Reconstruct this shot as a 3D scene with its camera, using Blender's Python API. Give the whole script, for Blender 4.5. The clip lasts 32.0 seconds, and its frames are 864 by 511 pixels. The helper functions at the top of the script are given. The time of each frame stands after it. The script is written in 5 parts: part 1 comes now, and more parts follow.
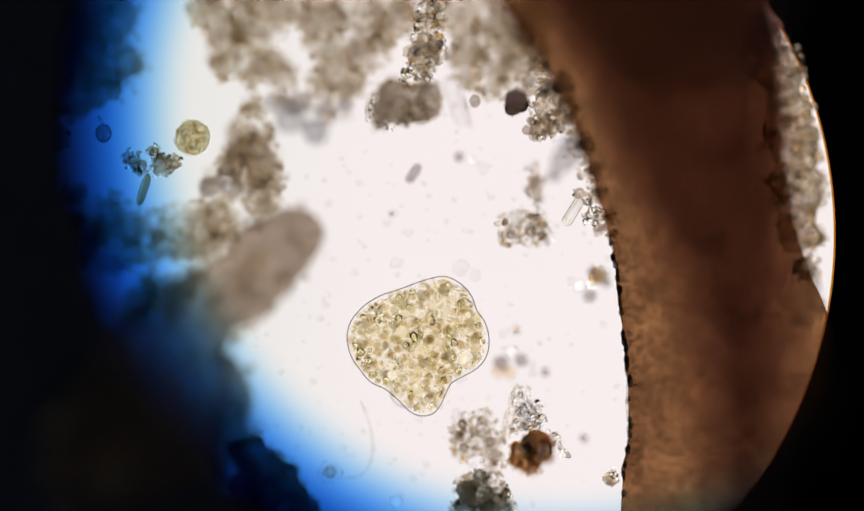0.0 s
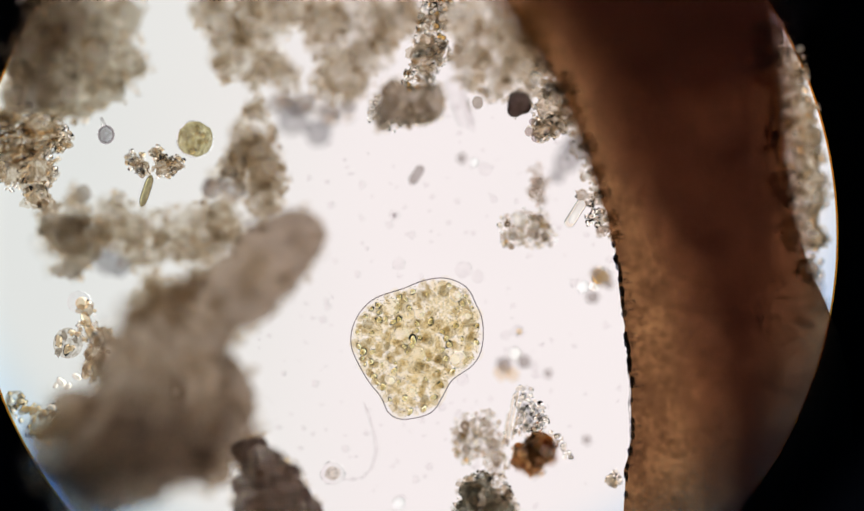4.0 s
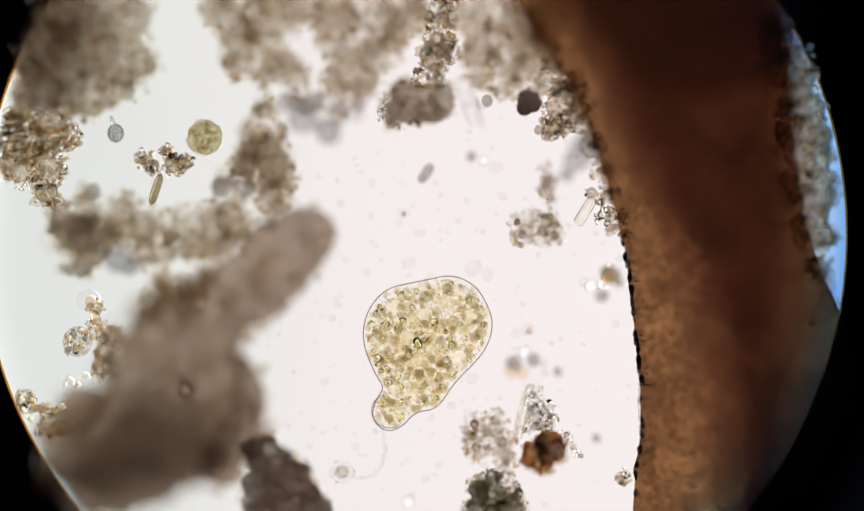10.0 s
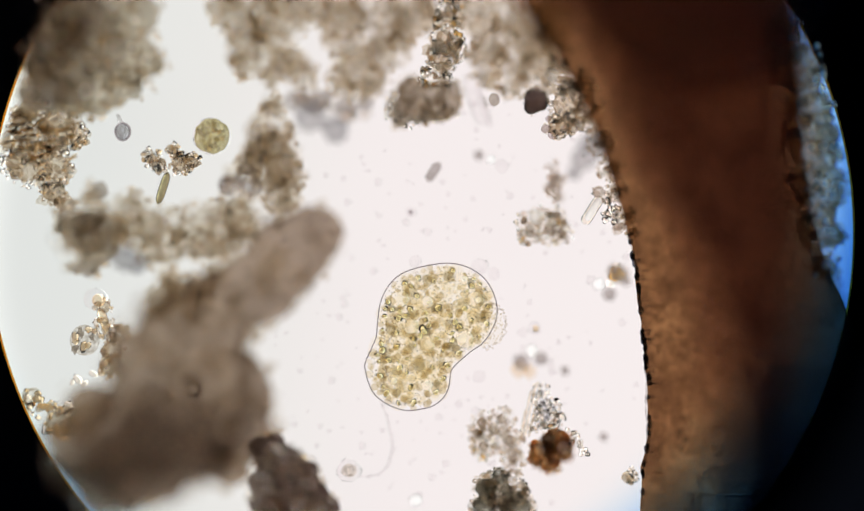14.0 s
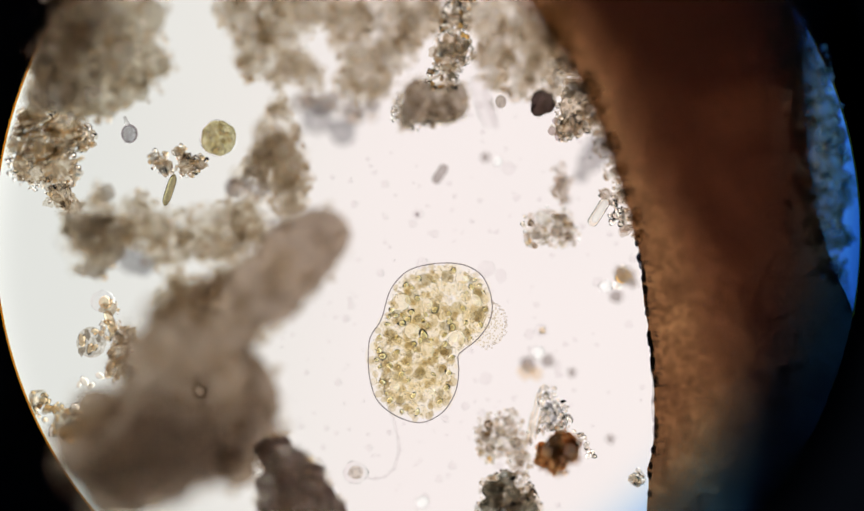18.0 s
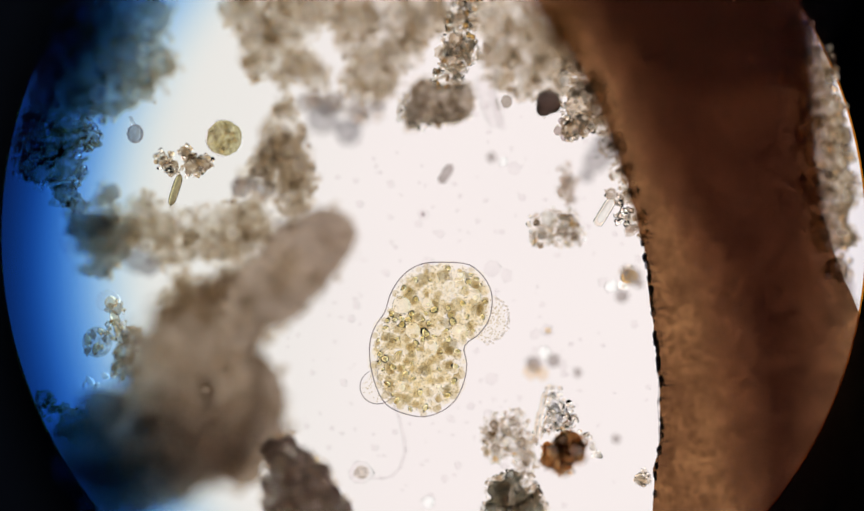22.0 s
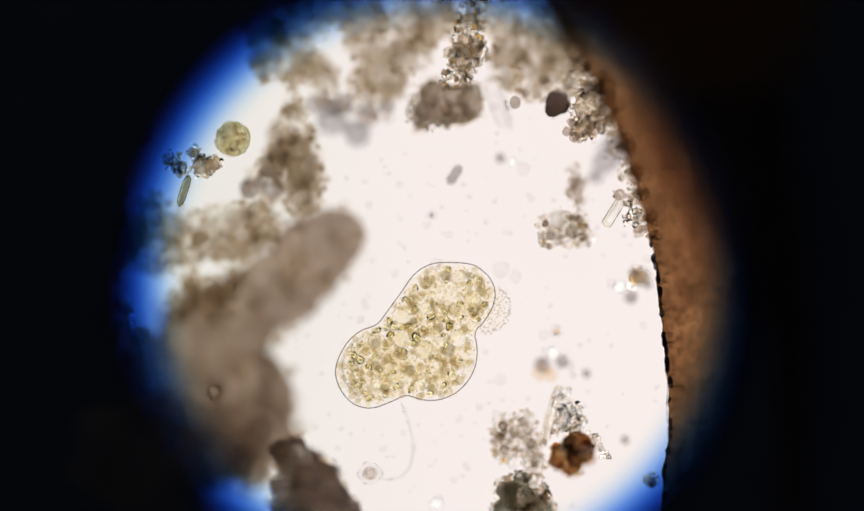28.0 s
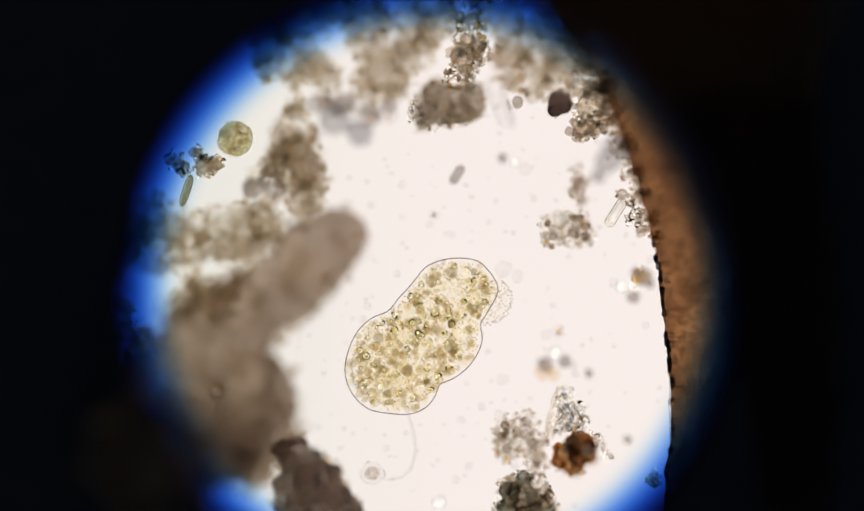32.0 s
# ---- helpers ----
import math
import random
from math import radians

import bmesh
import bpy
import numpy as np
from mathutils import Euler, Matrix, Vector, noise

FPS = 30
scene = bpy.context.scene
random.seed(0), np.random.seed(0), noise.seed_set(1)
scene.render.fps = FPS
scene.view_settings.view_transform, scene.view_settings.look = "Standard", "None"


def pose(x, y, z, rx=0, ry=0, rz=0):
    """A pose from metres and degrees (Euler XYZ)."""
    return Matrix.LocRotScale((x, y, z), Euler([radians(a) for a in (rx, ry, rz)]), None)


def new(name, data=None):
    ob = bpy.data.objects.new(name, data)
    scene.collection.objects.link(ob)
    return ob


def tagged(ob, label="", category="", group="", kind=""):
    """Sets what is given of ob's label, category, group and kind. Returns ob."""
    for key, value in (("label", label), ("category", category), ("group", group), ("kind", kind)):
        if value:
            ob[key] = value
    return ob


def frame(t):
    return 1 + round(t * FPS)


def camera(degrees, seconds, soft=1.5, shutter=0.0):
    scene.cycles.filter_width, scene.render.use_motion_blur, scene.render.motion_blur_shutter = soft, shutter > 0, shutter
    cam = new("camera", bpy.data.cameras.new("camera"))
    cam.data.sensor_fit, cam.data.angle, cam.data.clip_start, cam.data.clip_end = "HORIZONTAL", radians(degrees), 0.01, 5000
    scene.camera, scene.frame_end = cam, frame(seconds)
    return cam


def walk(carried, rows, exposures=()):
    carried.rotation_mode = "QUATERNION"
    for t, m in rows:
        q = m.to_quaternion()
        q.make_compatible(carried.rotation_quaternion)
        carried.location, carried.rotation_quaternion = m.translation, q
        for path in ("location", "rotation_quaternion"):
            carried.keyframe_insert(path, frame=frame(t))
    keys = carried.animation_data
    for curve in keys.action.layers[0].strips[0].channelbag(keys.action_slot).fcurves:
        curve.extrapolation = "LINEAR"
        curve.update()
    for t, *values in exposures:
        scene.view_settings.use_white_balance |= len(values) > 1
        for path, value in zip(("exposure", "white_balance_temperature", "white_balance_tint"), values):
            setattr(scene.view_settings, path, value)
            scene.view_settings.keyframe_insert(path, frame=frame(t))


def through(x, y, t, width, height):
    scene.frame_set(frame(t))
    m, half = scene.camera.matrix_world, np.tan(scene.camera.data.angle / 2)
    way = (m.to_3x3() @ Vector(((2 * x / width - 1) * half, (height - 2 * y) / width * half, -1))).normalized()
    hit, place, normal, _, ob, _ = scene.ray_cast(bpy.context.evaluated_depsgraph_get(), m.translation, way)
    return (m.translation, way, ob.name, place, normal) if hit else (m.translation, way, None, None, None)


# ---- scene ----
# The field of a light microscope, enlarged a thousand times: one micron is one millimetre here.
# Plan coordinates u (to the right) and v (downwards) are pixels of the camera's view taken as microns; spot() turns
# them into metres.


def spot(u, v, z=0.0):
    return Vector(((u - 784) / 1000, (464 - v) / 1000, z / 1000))


EYE = 5.0
cam = camera(17.83, 32.0)
cam.data.dof.use_dof = True
cam.data.dof.focus_distance = EYE - 0.049
cam.data.dof.aperture_fstop = 0.164

# Slow drift of the viewer over the eyepiece: seconds, microns right, microns down
DRIFT = (
    (0.0, -8.5, -0.7), (0.5, -11.6, -1.6), (1.0, -12.9, -0.8), (1.5, -13.6, -1.6), (2.0, -9.5, -1.4), (2.5, -8.2, -1.3),
    (3.0, -5.1, 1.1), (3.5, -4.2, 2.2), (4.5, -3.0, 1.2), (5.5, -1.8, 0.3), (6.0, 0.0, 0.0), (6.5, 1.0, 0.2), (7.0, 1.6, 2.2),
    (7.5, 3.6, 1.9), (8.0, 4.6, -1.2), (8.5, 6.6, -2.4))
DRIFT += (
    (9.0, 9.9, -1.8), (9.5, 11.4, -1.6), (10.0, 13.4, -1.0), (10.5, 15.8, -1.0), (11.0, 16.6, -0.8), (11.5, 17.8, -4.1),
    (12.0, 19.4, -3.9), (12.5, 20.9, -3.8), (13.0, 22.0, -3.8), (13.5, 22.8, -3.7), (14.0, 26.2, -3.4), (14.5, 28.6, -2.2),
    (15.5, 30.6, -2.7), (16.5, 32.6, -3.0), (17.0, 35.0, -2.2), (17.5, 35.9, -0.9), (18.0, 38.2, 0.2), (18.5, 43.6, -1.4))
DRIFT += (
    (19.0, 43.6, -3.7), (19.5, 42.9, -4.0), (20.0, 43.7, -2.6), (20.5, 45.2, -1.7), (21.0, 45.3, -0.9), (21.5, 47.0, 0.4),
    (22.0, 48.5, 0.1), (22.5, 49.6, -1.6), (23.0, 51.6, -1.4), (23.5, 53.0, -2.2), (24.0, 53.4, -1.9), (24.5, 54.3, -0.9),
    (25.0, 56.6, 0.0), (25.5, 57.6, 0.9), (26.5, 61.0, 1.4), (27.5, 63.4, 1.7), (28.0, 64.1, 1.7))
DRIFT += (
    (28.5, 66.1, 2.6), (29.0, 65.5, 0.6), (29.5, 65.7, -1.9), (30.0, 67.1, -1.1), (30.5, 68.2, -0.5), (31.0, 66.1, -0.2),
    (31.5, 66.5, 0.6), (32.0, 68.4, 1.4))


def drift(t):
    ts = [r[0] for r in DRIFT]
    return Vector((np.interp(t, ts, [-r[1] / 1000 for r in DRIFT]), np.interp(t, ts, [r[2] / 1000 for r in DRIFT]), 0))


walk(cam, [(t, pose(-dx / 1000, dy / 1000, EYE)) for t, dx, dy in DRIFT],
     [(0, 0, 6590, 12), (3, 0, 6590, 12), (8, 0, 6570, 11), (14, 0, 6570, 11), (19, 0, 6750, 11.5), (23, 0, 6670, 11.5), (25, 0, 6670, 11.5), (28, 0, 6810, 11.5), (32, 0, 6870, 10.5)])

# ---- light ----
# Even fill without a visible source, added to lift the dark debris
world = bpy.data.worlds.new("ambient_fill")
world.use_nodes = True
world.node_tree.nodes["Background"].inputs[0].default_value = (1.0, 0.96, 0.93, 1)
world.node_tree.nodes["Background"].inputs[1].default_value = 0.20
scene.world = world
LAMP_STRENGTH = 1.09


# ---- materials ----
class Nodes:
    """A small wrapper to write node trees in few words."""

    def __init__(self, name):
        self.m = bpy.data.materials.new(name)
        self.m.use_nodes = True
        self.t = self.m.node_tree
        self.t.nodes.clear()
        self.out = self.t.nodes.new("ShaderNodeOutputMaterial")

    def add(self, kind, **values):
        n = self.t.nodes.new(kind)
        for k, v in values.items():
            sock = n.inputs[k.replace("_", " ")]
            if hasattr(v, "is_output"):
                self.t.links.new(v, sock)
            else:
                sock.default_value = v
        return n

    def noise(self, scale, detail=3.0, rough=0.55, offset=0.0):
        tc = self.t.nodes.new("ShaderNodeTexCoord")
        mp = self.t.nodes.new("ShaderNodeMapping")
        self.t.links.new(tc.outputs["Object"], mp.inputs["Vector"])
        mp.inputs["Location"].default_value = (offset, offset * 0.7, offset * 1.3)
        n = self.add("ShaderNodeTexNoise", Scale=scale, Detail=detail, Roughness=rough)
        self.t.links.new(mp.outputs["Vector"], n.inputs["Vector"])
        return n.outputs["Fac"]

    def ramp(self, fac, stops):
        n = self.t.nodes.new("ShaderNodeValToRGB")
        e = n.color_ramp.elements
        while len(e) < len(stops):
            e.new(0.5)
        for el, (p, c) in zip(e, stops):
            el.position, el.color = p, (*c, 1)
        self.t.links.new(fac, n.inputs["Fac"])
        return n.outputs["Color"]

    def mix(self, fac, a, b):
        n = self.t.nodes.new("ShaderNodeMixShader")
        if hasattr(fac, "is_output"):
            self.t.links.new(fac, n.inputs[0])
        else:
            n.inputs[0].default_value = fac
        self.t.links.new(a.outputs[0], n.inputs[1])
        self.t.links.new(b.outputs[0], n.inputs[2])
        return n

    def blend(self, fac, a, b):
        n = self.t.nodes.new("ShaderNodeMix")
        n.data_type, n.blend_type = "RGBA", "MULTIPLY"
        n.inputs[0].default_value = fac
        self.t.links.new(a, n.inputs[6])
        self.t.links.new(b, n.inputs[7])
        return n.outputs[2]

    def done(self, shader):
        self.t.links.new(shader.outputs[0], self.out.inputs[0])
        return self.m


def humus(name, dark, mid, light, opacity=0.06, scale=22.0, fine=160.0, bend=0.0, rough=0.0, low=0.36, high=0.66, grain=0.6):
    """Half-clear organic matter: a stained film that lets lamp light through, with a small scattering share."""
    k = Nodes(name)
    big = k.ramp(k.noise(scale, 4.0, 0.62), ((low, dark), (0.5, mid), (high, light)))
    small = k.ramp(k.noise(fine, 2.0, 0.5, 3.0), ((0.38, (0.60, 0.57, 0.53)), (0.58, (1, 1, 1))))
    colour = k.blend(grain, big, small)
    if bend:
        clear = k.add("ShaderNodeBsdfRefraction", Color=colour, IOR=bend, Roughness=rough)
    else:
        clear = k.add("ShaderNodeBsdfTransparent", Color=colour)
    glow = k.add("ShaderNodeBsdfTranslucent", Color=colour)
    body = k.add("ShaderNodeBsdfDiffuse", Color=colour, Roughness=0.8)
    return k.done(k.mix(opacity, clear, k.mix(0.6, glow, body)))


def flake(name, dark, light, bend=1.0, clear=False, scatter=0.03):
    """Thin stained flakes, each of its own depth of colour."""
    k = Nodes(name)
    geo = k.t.nodes.new("ShaderNodeNewGeometry")
    tone = k.ramp(geo.outputs["Random Per Island"], ((0.0, dark), (0.55, tuple((a + c) / 2 for a, c in zip(dark, light))), (1.0, light)))
    small = k.ramp(k.noise(120.0, 2.0, 0.5), ((0.35, (0.80, 0.78, 0.75)), (0.6, (1, 1, 1))))
    colour = k.blend(0.6, tone, small)
    if clear:
        through = k.add("ShaderNodeBsdfTransparent", Color=colour)
    else:
        through = k.add("ShaderNodeBsdfRefraction", Color=colour, IOR=bend, Roughness=0.02)
    body = k.mix(0.5, k.add("ShaderNodeBsdfTranslucent", Color=colour), k.add("ShaderNodeBsdfDiffuse", Color=colour))
    return k.done(k.mix(scatter, through, body))


def film(name, dark, light, bent):
    """Thin stained plasm: every piece has its own depth of colour, mottled across."""
    k = Nodes(name)
    info = k.t.nodes.new("ShaderNodeObjectInfo")
    mottle = k.noise(85.0, 3.0, 0.6)
    both = k.t.nodes.new("ShaderNodeMath")
    both.operation = "ADD"
    k.t.links.new(info.outputs["Random"], both.inputs[0])
    k.t.links.new(mottle, both.inputs[1])
    half = k.add("ShaderNodeMapRange", Value=both.outputs[0], From_Min=0.3, From_Max=1.45)
    tone = k.ramp(half.outputs[0], ((0.0, dark), (1.0, light)))
    if bent:
        return k.done(k.add("ShaderNodeBsdfRefraction", Color=tone, IOR=1.0, Roughness=0.0))
    return k.done(k.add("ShaderNodeBsdfTransparent", Color=tone))


def crystal(name, tint, ior=1.1, clear=0.3, rough=0.03, dark=None):
    """Refracting grain in water, rims dark where the rays miss the lamp."""
    k = Nodes(name)
    stain = k.ramp(k.noise(70.0, 3.0, 0.6), ((0.3, dark or tuple(c * 0.7 for c in tint)), (0.62, tint)))
    bend = k.add("ShaderNodeBsdfRefraction", Color=stain, IOR=ior, Roughness=rough)
    thin = k.add("ShaderNodeBsdfTransparent", Color=stain)
    return k.done(k.mix(clear, bend, thin))


def coating(name, colour):
    k = Nodes(name)
    c = k.ramp(k.noise(30.0), ((0.3, tuple(x * 0.7 for x in colour)), (0.7, colour)))
    return k.done(k.add("ShaderNodeBsdfDiffuse", Color=c, Roughness=1.0))


def filter_glass(name, colour):
    k = Nodes(name)
    return k.done(k.add("ShaderNodeBsdfTransparent", Color=(*colour, 1)))


def highlight_white(name, colour):
    """Translucent white, brighter than the field, that imitates highlights."""
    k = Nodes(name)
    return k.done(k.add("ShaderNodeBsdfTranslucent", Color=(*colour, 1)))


def thin_skin(name, colour):
    """A skin so thin that half of the light goes straight through it."""
    k = Nodes(name)
    clear = k.add("ShaderNodeBsdfTransparent", Color=(*colour, 1))
    return k.done(k.mix(0.45, clear, k.add("ShaderNodeBsdfTranslucent", Color=(*colour, 1))))


def vignette_tint(name, inner, black, deep=1.0):
    """Vignette painted as colour: clear at the inner radius, then blue, then black."""
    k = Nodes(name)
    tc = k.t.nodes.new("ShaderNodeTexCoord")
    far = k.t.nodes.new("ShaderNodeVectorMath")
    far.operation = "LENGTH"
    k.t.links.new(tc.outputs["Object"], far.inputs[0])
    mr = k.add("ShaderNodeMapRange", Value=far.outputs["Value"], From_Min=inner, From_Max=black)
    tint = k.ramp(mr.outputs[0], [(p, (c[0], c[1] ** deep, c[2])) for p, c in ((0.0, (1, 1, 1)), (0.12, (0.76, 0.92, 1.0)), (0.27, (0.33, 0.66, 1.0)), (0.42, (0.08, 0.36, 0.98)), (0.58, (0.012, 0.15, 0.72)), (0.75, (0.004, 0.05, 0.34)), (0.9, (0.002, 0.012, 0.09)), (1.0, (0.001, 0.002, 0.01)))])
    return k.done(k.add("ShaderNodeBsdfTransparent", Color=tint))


def lamp_material():
    k = Nodes("lamp_opal_glass")
    tc = k.t.nodes.new("ShaderNodeTexCoord")
    sep = k.t.nodes.new("ShaderNodeSeparateXYZ")
    k.t.links.new(tc.outputs["Object"], sep.inputs[0])
    mr = k.add("ShaderNodeMapRange", Value=sep.outputs[0], From_Min=-0.95, From_Max=-0.05)
    # The field's uneven left-to-right tone is painted into the lamp's colour
    tint = k.ramp(mr.outputs[0], ((0.0, (0.70, 0.73, 0.71)), (0.45, (0.767, 0.765, 0.74)), (0.9, (0.856, 0.80, 0.797))))
    far = k.t.nodes.new("ShaderNodeVectorMath")
    far.operation = "LENGTH"
    k.t.links.new(tc.outputs["Object"], far.inputs[0])
    # Brighter ring out of view, added so that beads and grains sparkle
    outer = k.add("ShaderNodeMapRange", Value=far.outputs["Value"], From_Min=1.2, From_Max=1.3, To_Min=LAMP_STRENGTH, To_Max=LAMP_STRENGTH * 2.6)
    soft = k.ramp(k.noise(3.0, 2.0), ((0.3, (0.97, 0.97, 0.97)), (0.7, (1, 1, 1))))
    return k.done(k.add("ShaderNodeEmission", Color=k.blend(1.0, tint, soft), Strength=outer.outputs[0]))


M_LAMP = lamp_material()
M_SLIDE = filter_glass("slide_glass", (0.995, 0.995, 0.995))
M_BLACK = coating("black_anodised", (0.006, 0.007, 0.010))
M_VIGNETTE = coating("vignette_navy_black", (0.016, 0.022, 0.036))
M_AMBER_FRINGE = filter_glass("amber_fringe", (0.74, 0.46, 0.10))
M_PEAT = humus("peat_brown", (0.88, 0.845, 0.785), (0.955, 0.93, 0.885), (1.0, 0.992, 0.965), 0.02, 34.0, 110.0, 1.0, low=0.36, high=0.60, grain=0.5)
M_PEATDARK = humus("dense_peat", (0.76, 0.735, 0.68), (0.83, 0.795, 0.73), (0.90, 0.855, 0.78), 0.02, 20.0, 100.0, 1.0, grain=0.5)
M_PEATBROWN = humus("warm_peat", (0.85, 0.815, 0.76), (0.92, 0.89, 0.84), (0.98, 0.955, 0.91), 0.02, 30.0, 105.0, 1.0, grain=0.5)
M_PEATSHARP = humus("granular_peat", (0.82, 0.75, 0.67), (0.93, 0.87, 0.79), (1.0, 0.975, 0.93), 0.03, 60.0, 260.0)
M_CLOT = humus("brown_clot", (0.70, 0.665, 0.625), (0.745, 0.71, 0.67), (0.80, 0.765, 0.72), 0.03, 24.0, 110.0, 1.0, grain=0.3)
M_DARKPEAT = humus("dark_peat", (0.60, 0.535, 0.48), (0.675, 0.605, 0.545), (0.765, 0.69, 0.62), 0.045, 11.0, 60.0, 1.0, grain=0.3)
M_DARKCORE = humus("dark_peat_core", (0.80, 0.78, 0.775), (0.84, 0.82, 0.81), (0.89, 0.865, 0.845), 0.01, 8.0, 60.0, grain=0.15)
M_BARKCRUMB = humus("bark_crumb_brown", (0.31, 0.26, 0.255), (0.40, 0.335, 0.32), (0.54, 0.46, 0.41), 0.05, 60.0, 140.0, 1.0)
M_GREYPEAT = humus("grey_peat", (0.84, 0.83, 0.84), (0.91, 0.90, 0.90), (0.97, 0.96, 0.955), 0.02)
M_GREYDARK = humus("slate_peat", (0.74, 0.745, 0.77), (0.81, 0.81, 0.825), (0.90, 0.89, 0.89), 0.02)
M_RUST = humus("rust_brown", (0.86, 0.64, 0.42), (0.94, 0.78, 0.55), (0.99, 0.91, 0.76), 0.03, 40.0, 130.0, 1.0)
M_RUSTCRUMB = flake("rust_crumb", (0.62, 0.42, 0.28), (0.97, 0.86, 0.68), 1.03, False, 0.0)
M_RUSTCORE = humus("rust_core", (0.24, 0.09, 0.09), (0.32, 0.13, 0.12), (0.46, 0.22, 0.18), 0.01, 50.0, 150.0, bend=1.0)
M_SLATECORE = humus("slate_core", (0.34, 0.34, 0.38), (0.42, 0.41, 0.44), (0.54, 0.52, 0.53), 0.02, 50.0, 150.0, bend=1.0)
M_BLACKISH = humus("charred_fibre", (0.34, 0.35, 0.33), (0.58, 0.58, 0.53), (0.90, 0.89, 0.84), 0.05, 60.0, 130.0, 1.0)
M_ROSE = humus("rosy_film", (0.91, 0.87, 0.82), (0.965, 0.94, 0.91), (1.0, 0.985, 0.975), 0.01, 40.0, 160.0, 1.0)
M_GRAIN = crystal("clear_grain", (1.0, 0.98, 0.95), 1.15, 0.0, 0.03, (0.93, 0.89, 0.83))
M_BROWNGRAIN = crystal("brown_grain", (0.98, 0.92, 0.81), 1.12, 0.0, 0.03, (0.84, 0.74, 0.60))
# White that outshines the field, for painted highlights on beads and grains
M_SHINE = highlight_white("bead_highlight", (0.97, 0.97, 0.97))
M_BEAD = crystal("clear_bead", (1.0, 0.99, 0.97), 1.58, 0.0, 0.03, (0.95, 0.93, 0.90))
M_ROD = crystal("grey_rod", (0.78, 0.755, 0.745), 1.03, 0.0, 0.1, (0.60, 0.57, 0.555))
M_DIATOM = crystal("olive_frustule", (0.66, 0.62, 0.48), 1.2, 0.0, 0.05, (0.48, 0.44, 0.32))
M_AMBER = crystal("amber_grain_glass", (0.97, 0.80, 0.50), 1.5, 0.0)
M_DARKGRAIN = crystal("dark_grain", (0.84, 0.81, 0.82), 1.08, 0.0, 0.03, (0.70, 0.66, 0.67))
M_GREEN = humus("alga_green", (0.72, 0.67, 0.49), (0.85, 0.82, 0.64), (0.95, 0.92, 0.80), 0.04, 40.0)
M_CLEAR = crystal("faint_bubble", (0.985, 0.98, 0.98), 1.03, 0.0, 0.03, (0.95, 0.94, 0.945))
M_FILL = film("endoplasm_clear", (0.962, 0.932, 0.835), (0.992, 0.98, 0.935), True)
M_PLASM = film("cytoplasm_granule", (0.72, 0.645, 0.48), (0.99, 0.965, 0.88), False)
M_ECTO = film("ectoplasm_clear", (0.965, 0.95, 0.905), (0.99, 0.98, 0.955), True)
M_FOOD = film("food_olive", (0.50, 0.47, 0.38), (0.78, 0.74, 0.62), True)
M_FINE = filter_glass("fine_speck", (0.90, 0.87, 0.79))
M_MEMBRANE = thin_skin("membrane_violet_grey", (0.59, 0.55, 0.57))
M_SPECK = filter_glass("endoplasm_speck", (0.70, 0.63, 0.44))
M_VESICLE = crystal("vesicle_clear", (1.0, 0.99, 0.96), 1.12, 0.0, 0.03, (0.95, 0.92, 0.84))
M_CRYSTAL = crystal("olive_crystal", (0.91, 0.89, 0.76), 1.62, 0.0, 0.02, (0.82, 0.80, 0.65))
M_VACUOLE = crystal("vacuole_clear", (1.0, 0.995, 0.98), 1.14, 0.0, 0.02, (0.98, 0.96, 0.90))
M_STEM = humus("stem_bark", (0.41, 0.28, 0.19), (0.51, 0.355, 0.235), (0.63, 0.455, 0.305), 0.06, 14.0, 90.0)
M_CORE = humus("stem_core", (0.79, 0.735, 0.752), (0.83, 0.775, 0.785), (0.875, 0.815, 0.81), 0.005, 6.0, 60.0, 1.0, grain=0.2)
M_KNOT = humus("stem_knot", (0.66, 0.64, 0.68), (0.72, 0.69, 0.73), (0.80, 0.76, 0.78), 0.02, 6.0, 60.0, 1.0, grain=0.3)
M_SCALE = filter_glass("slate_scale", (0.40, 0.41, 0.44))
M_TAN = filter_glass("pale_tan", (0.955, 0.90, 0.825))
M_FIBRE = crystal("clear_fibre", (0.95, 0.94, 0.94), 1.07, 0.0)
M_FLAKE = flake("brown_flake", (0.93, 0.885, 0.82), (0.995, 0.98, 0.95))
M_DARKFLAKE = flake("dark_flake", (0.86, 0.82, 0.76), (0.98, 0.955, 0.915), 1.0, True)
M_SPONGE = flake("spongy_crumb", (0.90, 0.88, 0.845), (1.0, 0.99, 0.97), 1.0, True, 0.0)
M_DARKCRUMB = flake("dark_crumb", (0.79, 0.75, 0.69), (0.95, 0.915, 0.865), 1.0, False, 0.0)
M_CRUMB = flake("brown_crumb", (0.905, 0.85, 0.775), (1.0, 0.97, 0.93), 1.05)
M_RUFFLE = flake("ruffle_granule", (0.94, 0.915, 0.86), (1.0, 0.99, 0.975), 1.03, False, 0.0)
M_GREYFLAKE = flake("grey_flake", (0.90, 0.90, 0.91), (0.98, 0.975, 0.97), 1.0, False, 0.0)
M_PALEFLAKE = flake("pale_flake", (0.94, 0.885, 0.84), (1.0, 0.99, 0.98), 1.05)

# ---- mesh helpers ----
ICO = {}


